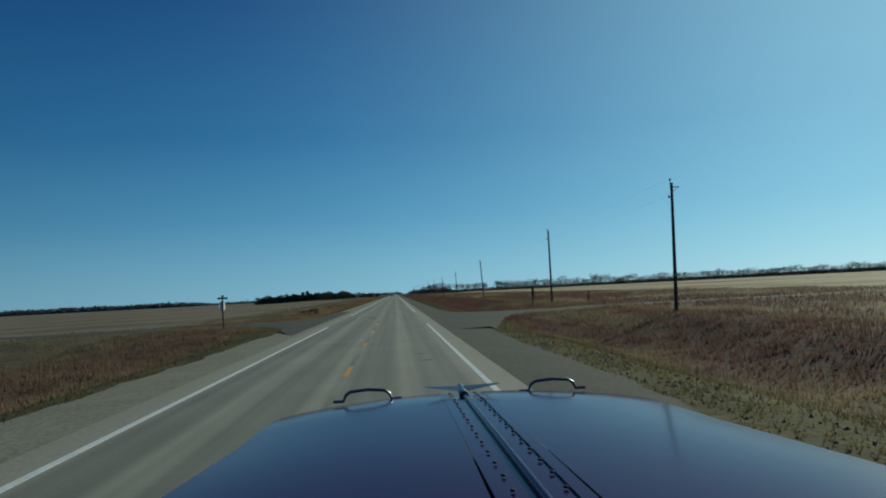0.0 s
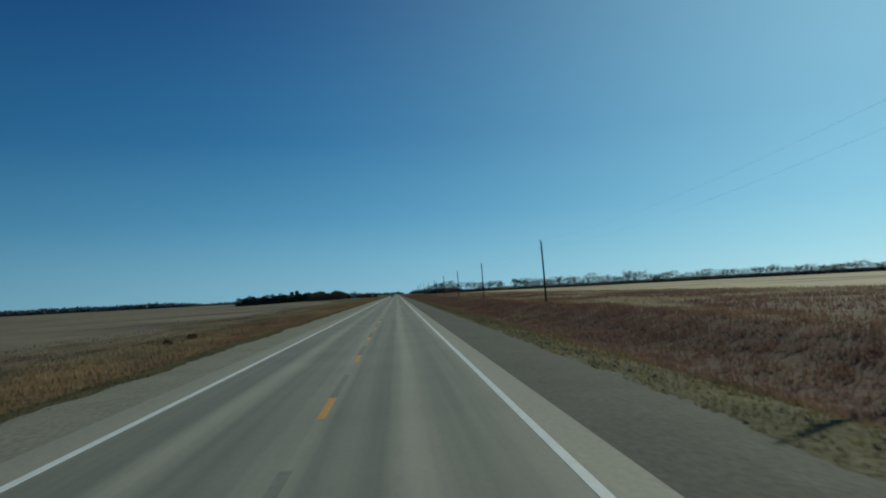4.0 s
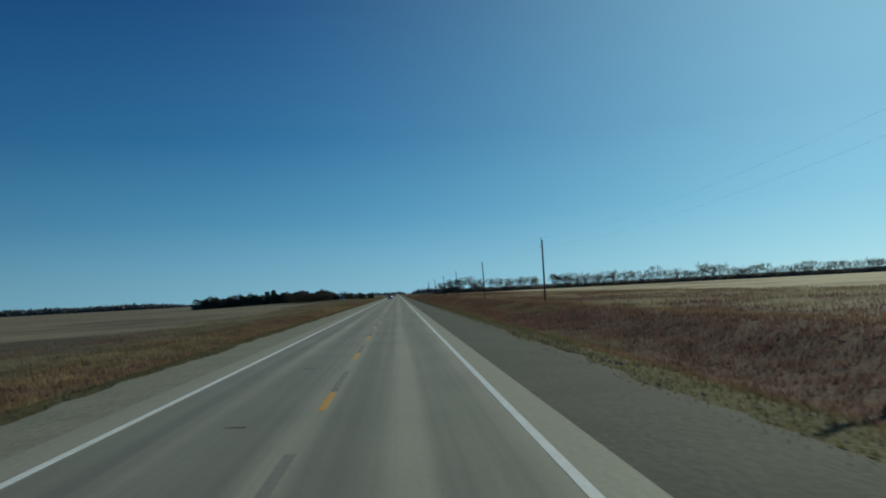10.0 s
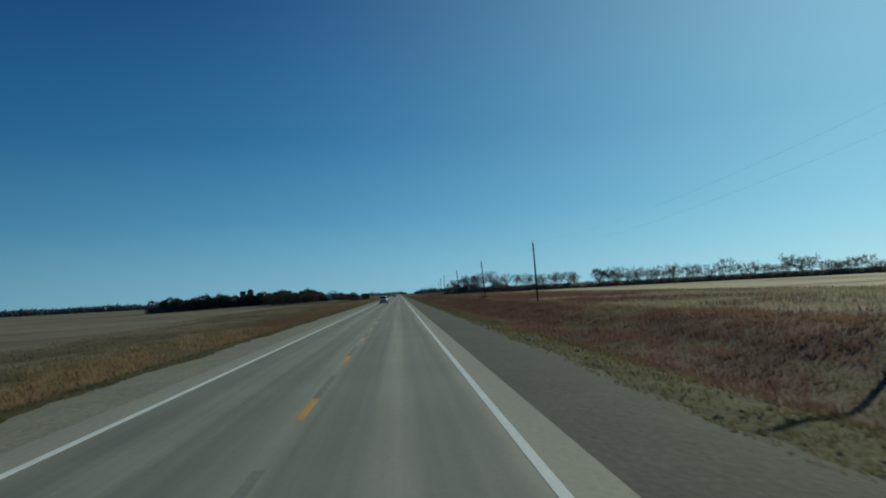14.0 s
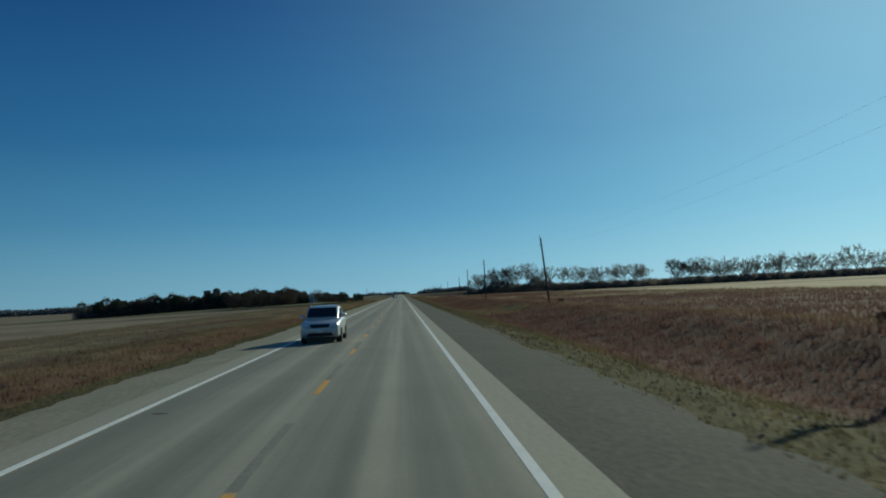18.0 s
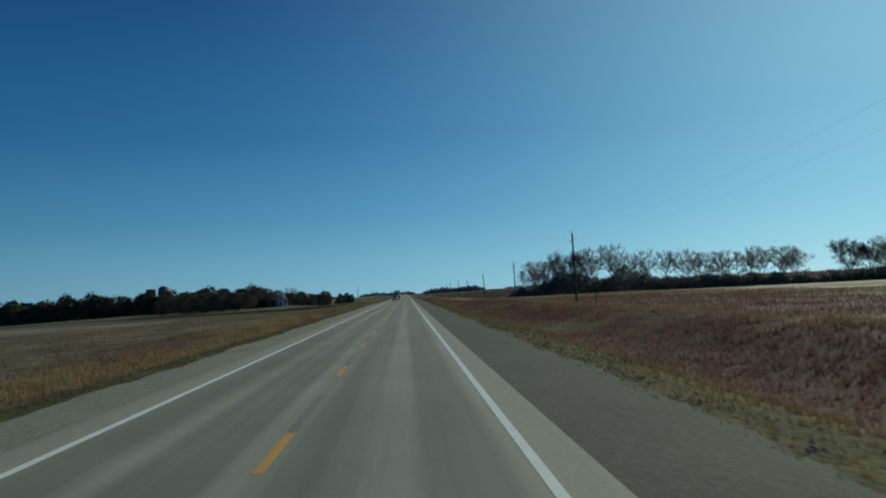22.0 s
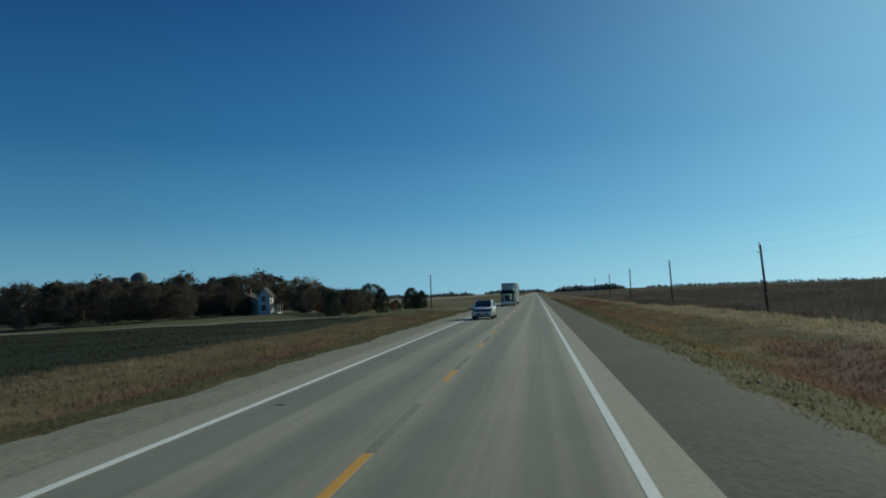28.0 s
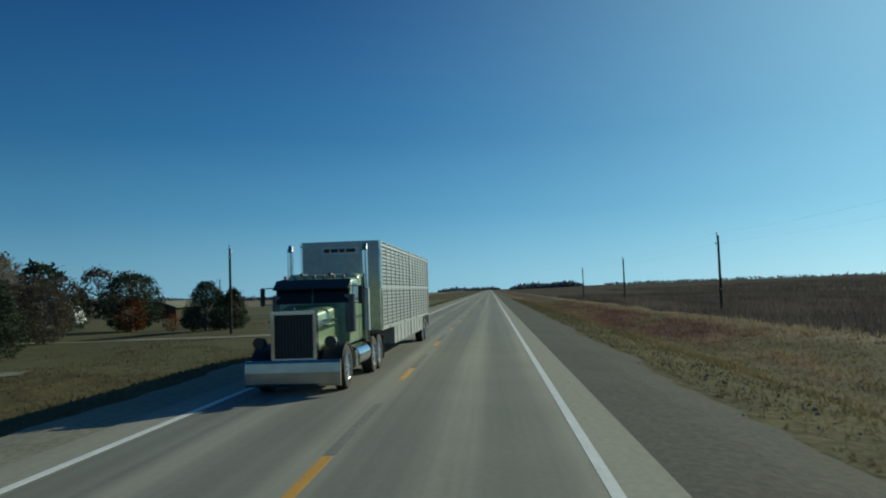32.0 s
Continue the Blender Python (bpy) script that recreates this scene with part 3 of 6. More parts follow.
def side_road(name, sign, label):
    """A road that meets the highway with flared corners."""
    near = 4.23 if sign > 0 else 4.36
    xs = np.concatenate([[near, 5.0, 5.6, 6.1, 6.5, 6.9, 7.2, 7.5], np.linspace(7.9, 18, 18), [20, 22, 28, 36, 50, 80, 130, 200, 320, 500, 900]])
    bm = bmesh.new()
    rows = []
    for x in xs:
        ys = np.linspace(float(cross_near(sign * x)), float(cross_far(sign * x)), 13)
        rows.append([bm.verts.new((sign * x, y, (gz(sign * x, y) - 0.01) if i in (0, 12) and x > 7.2 else max(gz(sign * x, y) + 0.035, -0.035 if x < 7.2 else -9))) for i, y in enumerate(ys)])
    for a, b in zip(rows, rows[1:]):
        for i in range(12):
            bm.faces.new((a[i], a[i + 1], b[i + 1], b[i]))
    bmesh.ops.recalc_face_normals(bm, faces=bm.faces[:])
    r = bmesh.ops.extrude_face_region(bm, geom=bm.faces[:])
    bmesh.ops.translate(bm, verts=[v for v in r["geom"] if isinstance(v, bmesh.types.BMVert)], vec=(0, 0, -0.15))
    bmesh.ops.recalc_face_normals(bm, faces=bm.faces[:])
    tagged(part(name, bm, M_SIDEROAD), label, "road", "", "structure")


side_road("side_road_east", 1, "grey asphalt side road that joins the highway")
side_road("side_road_west", -1, "grey asphalt side road across the highway")

# painted lines
for name, x in (("edge_line_west", -3.5), ("edge_line_east", 3.5)):
    for y0, y1 in ((-120.0, 52.5 if x > 0 else 55.5), (85.0 if x > 0 else 83.8, 4000.0)):
        ribbon(name, [(x - 0.075, 0.004), (x + 0.075, 0.004), (x + 0.075, -0.02), (x - 0.075, -0.02)],
               [y0] + [float(y) for y in ROAD_Y if y0 < y < y1] + [y1], M_WHITE, "solid white painted edge line on the highway", "road marking")
def centre_dashes():
    yellow = mesh_from("centre_dash", box(bmesh.new(), -0.075, 0.075, 0, 2.8, -0.02, 0.004))
    yellow.materials.append(M_YELLOW)
    black = mesh_from("contrast_dash", box(bmesh.new(), -0.085, 0.085, 0, 4.6, -0.02, 0.003))
    black.materials.append(M_WORN)
    line = thing("centre_line", pose(0, 0, 0), "broken yellow centre line with worn dark contrast dashes", "road marking", "", "structure")
    starts = [20.8 + 11.42 * i for i in range(-3, 42)] + [688.1 + 11.35 * i for i in range(-16, 52)]
    for i, y in enumerate(starts):
        for me, off in ((yellow, 0.0), (black, 2.9)):
            ob = new(me.name, me)
            ob.location = (0.02 * math.sin(i * 1.7), y + off, 0)
            ob.parent = line
    far = bmesh.new()
    for i in range(52, 240):
        y = 688.1 + 11.35 * i
        box(far, -0.075, 0.075, y, y + 2.8, -0.02, 0.004)
    tagged(part("far_dashes", far, M_YELLOW, line), "yellow dashes running to the horizon", "", "", "stuff")


centre_dashes()

# ---- grass, crops and trees ----
RNG = np.random.default_rng(7)


def patchy(x, y):
    """Soft patches between 0 and 1 over the land."""
    v = np.sin(0.11 * y + 1.7 * np.sin(0.23 * x)) + np.sin(0.047 * y + 0.6 * x) + np.sin(0.29 * y - 0.5 * x + 2.0 * np.sin(0.031 * y))
    return np.clip(0.5 + v / 6.0, 0, 1)


def grass(name, n, x0, x1, y0, y1, label, size=1.0, width=0.036, keep=None, clump=0.25):
    """n blades as triangles on the ground, in loose tufts, each as tall and of the tone that its place's cover gives."""
    k = max(1, n // 5)
    cx, cy = RNG.uniform(x0, x1, k), RNG.uniform(y0, y1, k)
    i = RNG.integers(0, k, n)
    x = np.clip(cx[i] + RNG.normal(0, clump, n), min(x0, x1), max(x0, x1))
    y = cy[i] + RNG.normal(0, clump, n)
    hold = ~((y > cross_near(x) - 0.3) & (y < cross_far(x) + 0.3))
    if keep is not None:
        hold &= keep(x, y)
    x, y = x[hold], y[hold]
    n = len(x)
    w = cover(x, y)
    red, olive, straw, tan = w.T
    tall = 0.20 + 0.10 * tan + 0.05 * straw
    tall = tall * (1 - olive) + 0.10 * olive
    tall = tall * (1 - red) + (0.21 + 0.10 * smooth(11.5, 15, np.abs(x))) * red
    h = size * tall * RNG.uniform(0.45, 1.2, n)
    lean = 0.35 + 0.75 * olive
    a, b = RNG.uniform(0, 2 * np.pi, n), RNG.uniform(0, 2 * np.pi, n)
    g = width * RNG.uniform(0.6, 1.3, n)
    l = h * RNG.uniform(0, 1, n) * lean
    z = ground_z(x, y)
    v = np.empty((n, 3, 3), np.float32)
    v[:, 0] = np.stack([x - np.cos(a) * g, y - np.sin(a) * g, z - 0.05], 1)
    v[:, 1] = np.stack([x + np.cos(a) * g, y + np.sin(a) * g, z - 0.05], 1)
    v[:, 2] = np.stack([x + np.cos(b) * l - 0.12 * h, y + np.sin(b) * l, z + h], 1)
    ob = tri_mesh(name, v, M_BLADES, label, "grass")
    layer = ob.data.attributes.new("cover", "FLOAT_COLOR", "POINT")
    layer.data.foreach_set("color", np.repeat(w.astype(np.float32), 3, 0).ravel())


def blade_rows(n, x0, x1, y0, y1, low, high, width, keep):
    """Standing stalks of a crop."""
    x, y = RNG.uniform(x0, x1, n), RNG.uniform(y0, y1, n)
    hold = keep(x, y)
    x, y = x[hold], y[hold]
    n = len(x)
    z, h, a = ground_z(x, y), RNG.uniform(low, high, n) * (0.55 + 0.75 * patchy(x, y)), RNG.uniform(0, 2 * np.pi, n)
    dx, dy = np.cos(a) * width, np.sin(a) * width
    return np.stack([np.stack([x - dx, y - dy, z - 0.05], 1), np.stack([x + dx, y + dy, z - 0.05], 1), np.stack([x + RNG.normal(0, 0.3, n) * h, y + RNG.normal(0, 0.3, n) * h, z + h], 1)], 1)


def open_land(x, y):
    return ~in_wheat(x, y) & ~((x > crop_edge(y)) & (y > row_y(x)))


grass("fringe_grass_east", 150000, 6.8, 11.0, -25, 1260, "short green and straw grass beside the tarred shoulder", 1.0, 0.035, None, 0.4)
grass("ditch_grass_east", 420000, 9.5, 23.0, -30, 1260, "dry red-brown weeds and olive grass in the ditch beside the highway", 1.0, 0.034, open_land)
grass("field_weeds_east", 190000, 21.0, 62.0, -30, 1100, "pale straw and dark red weeds along the field's edge", 1.05, 0.06, open_land, 0.6)
grass("fringe_grass_west", 130000, -11.0, -6.75, -25, 1260, "short olive grass beside the gravel shoulder and farmyard", 1.0, 0.035, None, 0.4)
grass("ditch_grass_west", 320000, -21.0, -10.0, -25, 1140, "tan and reddish dry grass along the western ditch", 1.0, 0.036, open_land)
grass("field_grass_west", 110000, -54.0, -19.0, -25, 1100, "thin dry grass that fades into the western field", 0.85, 0.06, lambda x, y: open_land(x, y) & (x > -36 - 22 * smooth(560, 800, y)), 0.6)
grass("lawn_grass", 50000, -40.0, -11.0, 1112, 1260, "short mown grass of the farmyard", 0.6, 0.03)


def in_crop(x, y):
    return (x > crop_edge(y) + RNG.normal(0, 0.3, len(y))) & (y > row_y(x) + 2)


tri_mesh("dark_crop", np.concatenate([blade_rows(110000, 20, 60, 990, 1300, 0.35, 0.95, 0.035, in_crop), blade_rows(50000, 60, 240, 1015, 1500, 0.5, 1.1, 0.13, in_crop)]),
         M_CROP, "dark brown standing crop stubble in the field", "crop")
tri_mesh("winter_wheat", blade_rows(60000, -90, -20.5, 1016, 1124, 0.06, 0.16, 0.035, in_wheat), M_WHEAT, "low dark green crop in the field", "crop")


def stones(n, x0, x1, low, high):
    """Loose stones, thickest along the edge of the shoulder."""
    x = RNG.normal((x0 + x1) / 2, abs(x1 - x0) / 4, n)
    y = RNG.uniform(-20, 1250, n)
    hold = ~((y > cross_near(x)) & (y < cross_far(x)))
    x, y = x[hold], y[hold]
    n = len(x)
    r = RNG.uniform(low, high, n)
    z = np.maximum(ground_z(x, y), -0.16)
    p = np.stack([x, y, z + 0.25 * r], 1)
    tips = [p + r[:, None] * (np.array(v) + RNG.normal(0, 0.25, (n, 3))) for v in ((1, 0, -0.4), (-0.5, 0.87, -0.4), (-0.5, -0.87, -0.4), (0, 0, 0.7))]
    return np.concatenate([np.stack([tips[a], tips[b], tips[c]], 1) for a, b, c in ((0, 1, 3), (1, 2, 3), (2, 0, 3))])


tri_mesh("gravel_east", stones(6000, 6.4, 7.6, 0.008, 0.02), M_CLOD, "loose pale stones and clods along the shoulder's edge", "gravel")
tri_mesh("clods_east", stones(7000, 6.5, 8.6, 0.02, 0.055), M_CLOD, "pale clods and grass sods along the shoulder's edge", "gravel")
tri_mesh("gravel_west", stones(6000, -7.3, -5.6, 0.008, 0.02), M_CLOD, "loose pale stones along the gravel shoulder", "gravel")


def limbs(seed, height, spread, levels=5):
    """Segments of a bare tree that forks again and again into a rounded crown: (start, end, radius at start, at end), and where the twigs sit."""
    r = random.Random(seed)
    segs, tips = [], []

    def grow(p, d, length, rad, level):
        for i in range(2):
            d = (d + Vector((r.uniform(-0.16, 0.16), r.uniform(-0.16, 0.16), r.uniform(-0.02, 0.12)))).normalized()
            q = p + d * length / 2
            segs.append((p.copy(), q.copy(), rad * (1 - 0.16 * i), rad * (1 - 0.16 * (i + 1))))
            p = q
            if level >= levels - 3 and level > 0:
                tips.append((p.copy(), d.copy(), length))
            if i == 0 and 0 < level < levels - 1:
                a = r.uniform(0, 2 * math.pi)
                u = d.orthogonal().normalized()
                grow(p, (d * 0.5 + u * math.cos(a) + d.cross(u) * math.sin(a) + Vector((0, 0, r.uniform(-0.25, 0.3)))).normalized(), length * r.uniform(0.5, 0.8), rad * 0.45, min(level + 2, levels))
        if level < levels:
            n = r.choice((3, 4, 5)) if level == 0 else r.choice((2, 2, 3))
            turn = r.uniform(0, 2 * math.pi)
            for k in range(n):
                a = turn + 2 * math.pi * k / n + r.uniform(-0.4, 0.4)
                tilt = spread * (r.uniform(0.45, 0.95) if level == 0 else r.uniform(0.35, 0.85))
                u = d.orthogonal().normalized()
                side = u * math.cos(a) + d.cross(u) * math.sin(a)
                grow(p, (d + side * tilt).normalized(), length * r.uniform(0.66, 0.92) * (1.15 if level == 0 else 1.0), rad * (0.62 if n > 2 else 0.7), level + 1)
    grow(Vector((0, 0, -0.3)), Vector((r.uniform(-0.1, 0.1), r.uniform(-0.1, 0.1), 1)), height * r.uniform(0.13, 0.19), height * 0.016, 0)
    return segs, tips, r


def tubes(segs, sides=4):
    vs, fs = [], []
    for p, q, r0, r1 in segs:
        d = (q - p).normalized()
        u = d.orthogonal().normalized()
        w = d.cross(u)
        k = len(vs)
        s = sides if r0 > 0.07 else 3
        for c, rad in ((p, r0), (q, r1)):
            for i in range(s):
                a = 2 * math.pi * i / s
                vs.append(c + (u * math.cos(a) + w * math.sin(a)) * rad)
        fs += [(k + i, k + (i + 1) % s, k + s + (i + 1) % s, k + s + i) for i in range(s)]
    me = bpy.data.meshes.new("trunk")
    me.from_pydata(vs, [], fs)
    return me


def bare_tree(seed, height, spread, label, leaves=0, leaf=None, levels=5):
    segs, tips, r = limbs(seed, height, spread, levels)
    top = max(q.z for _, q, _, _ in segs)
    s = 0.95 * height / top
    tree = thing("bare_tree" if not leaves else "leafy_tree", pose(0, 0, -50), label, "tree")
    me = tubes([(p * s, q * s, max(a, 0.012), max(b, 0.010)) for p, q, a, b in segs])
    me.materials.append(M_BARK)
    ob = new("trunk", me)
    ob.parent = tree
    g = np.random.default_rng(seed)
    tri = []
    for p, d, length in tips:
        p = np.array(p) * s
        for _ in range(13 if leaves == 0 else 8):
            v = np.array(d) * 0.8 + g.normal(0, 0.5, 3)
            v[2] += 0.15
            v = v / np.linalg.norm(v) * g.uniform(0.35, 1.0) * height * 0.085
            o = np.cross(v, g.normal(0, 1, 3))
            o = o / np.linalg.norm(o) * (0.017 if levels == 5 else 0.036)
            base = p + g.normal(0, 0.06, 3)
            tri.append((base - o, base + o, base + v))
        for _ in range(leaves):
            c = p + g.normal(0, 0.035 * height, 3)
            e = g.normal(0, 0.075, (3, 3))
            tri.append((c + e[0], c + e[1], c + e[2]))
    crown = tri_mesh("crown", np.array(tri), leaf or M_TWIG, "", "", "")
    crown.parent = tree
    return tree


def dense_tree(name, seed, height, width, leaf, label, cone, count=1900, bits=0.2):
    """A tree in leaf or needle: a trunk, a few limbs and a crown of many small clumps, ragged at the rim."""
    g = np.random.default_rng(seed)
    tree = thing(name, pose(0, 0, -50), label, "tree")
    segs = [(Vector((0, 0, -0.4)), Vector((0.1, 0, height * 0.5)), height * 0.025, height * 0.014)]
    half = width * 0.5

    def girth(t):
        """How wide the crown is at the share t of its height."""
        t = np.clip(t, 0, 1)
        low = 0.55 + 0.45 * np.minimum(1, t / 0.2)
        return half * (low * np.sqrt(1 - t ** 1.6) ** 1.25 if cone else np.sqrt(np.clip(1 - (2.1 * t - 1.02) ** 2 * 0.93, 0, 1)))
    n = 46
    t = g.uniform(0.05, 0.97, n)
    a = g.uniform(0, 2 * math.pi, n)
    q = girth(t) * g.uniform(0.55, 0.98, n)
    heart = np.stack([np.cos(a) * q, np.sin(a) * q, height * (0.03 + 0.95 * t)], 1)
    size = half * g.uniform(0.16, 0.34, n)
    for c in heart[::2]:
        segs.append((Vector((0, 0, float(c[2]) * 0.6)), Vector(c.tolist()), height * 0.008, height * 0.003))
    me = tubes(segs)
    me.materials.append(M_BARK)
    ob = new("trunk", me)
    ob.parent = tree
    # most bits sit in tufts, the rest fill the crown between them
    i = g.integers(0, n, count)
    d = g.normal(0, 1, (count, 3))
    d /= np.linalg.norm(d, axis=1)[:, None]
    p = heart[i] + d * (size[i] * g.uniform(0.2, 1.0, count))[:, None]
    k = count // 2
    t = g.uniform(0.02, 0.97, k)
    a = g.uniform(0, 2 * math.pi, k)
    q = girth(t) * np.sqrt(g.uniform(0.25, 0.95, k))
    p[:k] = np.stack([np.cos(a) * q, np.sin(a) * q, height * (0.02 + 0.95 * t)], 1)
    p[:, 2] = np.clip(p[:, 2], height * 0.02, height * 1.04)
    tri = p[:, None, :] + g.normal(0, bits * height / 8, (count, 3, 3))
    crown = tri_mesh("crown", tri, leaf, "", "", "")
    crown.parent = tree
    return tree


PLANTED = set()


def plant(tree, x, y, turn, size, squash=1.0, label="", group=""):
    m = pose(x, y, gz(x, y) - 0.05, 0, 0, turn) @ Matrix.Diagonal((size, size, size * squash, 1))
    if tree.name in PLANTED:
        ob = copy_thing(tree, m @ Matrix.Diagonal((*(1 / v for v in tree.scale), 1)))
    else:
        PLANTED.add(tree.name)
        ob = tree
        ob.matrix_basis = m
    return tagged(ob, label, "", group)


BARE = [bare_tree(11, 10.5, 0.85, "leafless deciduous tree in a field windbreak"), bare_tree(23, 11.5, 0.7, "leafless spreading tree in a field windbreak"),
        bare_tree(37, 9.0, 1.0, "low leafless tree in a field windbreak"), bare_tree(52, 11.0, 0.8, "leafless upright tree in a field windbreak")]
HEIGHTS = (10.5, 11.5, 9.0, 11.0)
FAR_BARE = [bare_tree(k, h, w, "leafless tree far along the field windbreak", levels=4) for k, h, w in ((111, 10.5, 0.9), (112, 11.5, 0.8), (113, 9.5, 1.0), (114, 11.0, 0.85))]
HALF = [bare_tree(61, 9.5, 0.8, "half-bare tree with brown leaves in a windbreak", 2, M_BROWNLEAF),
        bare_tree(75, 10.0, 0.7, "thinly leaved dark tree in a windbreak", 4, M_BROWNLEAF)]
DARK = [dense_tree("leafy_tree", 81, 9.5, 8.5, M_DULLLEAF, "dark leafy tree in the farm grove", False, 1500),
        dense_tree("leafy_tree", 83, 8.5, 9.5, M_DULLLEAF, "broad dark tree in the farm grove", False, 1600),
        dense_tree("cedar_tree", 85, 8.5, 5.5, M_CONIFER, "dark evergreen cedar tree", True, 1700),
        dense_tree("cedar_tree", 87, 6.5, 5.5, M_CONIFER, "broad dark evergreen cedar", True, 1700),
        dense_tree("pine_tree", 89, 9.0, 7.5, M_CONIFER, "ragged dark pine tree", False, 1800, 0.25)]
YARD = [dense_tree("leafy_tree", 181, 9.5, 8.5, M_DULLLEAF, "dark round-crowned tree in the farmyard", False, 13000, 0.09),
        dense_tree("leafy_tree", 183, 8.5, 9.5, M_DULLLEAF, "broad brown-leaved tree in the farmyard", False, 13000, 0.09),
        dense_tree("cedar_tree", 185, 8.5, 6.5, M_CONIFER, "dark evergreen cedar beside the farm drive", True, 12000, 0.085),
        dense_tree("cedar_tree", 187, 6.5, 6.2, M_CONIFER, "broad dark evergreen cedar beside the farm drive", True, 12000, 0.09),
        dense_tree("pine_tree", 189, 9.0, 7.5, M_CONIFER, "ragged dark pine tree in the farmyard", False, 9000, 0.095)]
RUST = dense_tree("rusty_bush", 91, 3.6, 3.4, M_RUSTLEAF, "rust-coloured autumn bush in the farmyard", False, 2200, 0.16)


BUSH = dense_tree("dry_bush", 97, 1.05, 1.7, M_DRYBUSH, "dark dry bush in the grass of the ditch", False, 1500, 0.36)
for i, (x, y, size) in enumerate(((-17.8, 175, 0.72), (-16.9, 177, 0.6), (-17.8, 160.5, 0.66), (-14.9, 157.6, 0.6), (-15.6, 152, 0.45), (-16.5, 205, 0.5), (-17, 214, 0.55), (-13.5, 955, 0.45), (20.4, 674, 0.6), (21.6, 678, 0.5), (22.6, 746, 0.5))):
    plant(BUSH, x, y, 70 * i, size, group="dry bushes in the ditch")


def windbreak():
    r = random.Random(5)
    g = "trees in the windbreak"
    # the near end, tree by tree: kind, place along the row, height, breadth
    for k, (kind, x, off, tall, wide) in enumerate(((2, 34.0, -2.5, 7.6, 0.85), (0, 38.2, 0.5, 10.6, 0.85), (3, 41.5, 2.0, 10.2, 0.8), (2, 45.0, 0.5, 10.6, 0.9), (3, 53.0, 0.0, 11.8, 0.8), (1, 57.5, 1.5, 14.6, 0.72),
                                                    (0, 65.0, 0.0, 15.4, 0.85), (1, 69.0, 2.0, 12.6, 0.8), (3, 75.5, 0.0, 13.2, 0.75), (0, 82.0, 1.5, 12.6, 0.85), (1, 88.0, 0.0, 12.8, 0.85), (2, 93.5, 2.0, 11.4, 1.0),
                                                    (0, 100.0, 0.0, 11.8, 1.0), (2, 104.5, 1.5, 11.0, 0.95), (1, 108.5, 0.0, 12.6, 0.9), (0, 113.5, 1.0, 12.0, 0.95), (3, 118.5, 0.0, 12.6, 0.9), (1, 123.5, 1.0, 12.2, 0.95))):
        size = tall / HEIGHTS[kind]
        plant(BARE[kind], x, float(row_y(x)) + off, 67 * k + 20, size * wide, 1 / wide, group=g)
    plant(HALF[1], 48.6, 1014.5, 40, 1.36, label="tall half-bare tree with a flat tuft of leaves", group=g)
    x = 140.0
    while x < 700:
        plant(r.choice(BARE + BARE + HALF if x < 165 else FAR_BARE), x, float(row_y(x)) + r.uniform(-1.5, 5), r.uniform(0, 360), r.uniform(1.05, 1.42), r.uniform(0.85, 1.1), group=g)
        x += r.uniform(2.6, 5.6) if x < 240 else r.uniform(2.8, 5.6)
    n = 170000
    x = 29 + 671 * RNG.uniform(0, 1, n) ** 1.7
    y = row_y(x) + RNG.normal(0, 1, n) * (1.2 + 1.4 * smooth(33, 46, x))
    top = (1.5 + 2.2 * patchy(x * 1.5, y) + 2.2 * (1 - smooth(70, 130, x)) * patchy(x * 4, y) + 4.0 * np.exp(-((x - 69) / 4.5) ** 2) + 3.0 * np.exp(-((x - 50) / 6) ** 2)) * (0.4 + 0.6 * smooth(31, 44, x)) * smooth(29, 33, x)
    z = ground_z(x, y) + top * RNG.uniform(0, 1, n) ** 0.9
    tri = np.stack([x, y, z], 1)[:, None, :] + RNG.normal(0, 0.06, (n, 3, 3)) * (1 + x / 60)[:, None, None]
    tri[:, 2, 2] += RNG.uniform(0.1, 0.5, n) * (1 + x / 100)
    tri[:, 2, :2] += RNG.normal(0, 0.25, (n, 2))
    tri_mesh("underbrush", tri, M_BRUSH, "dense dark underbrush below the windbreak", "bushes")


windbreak()


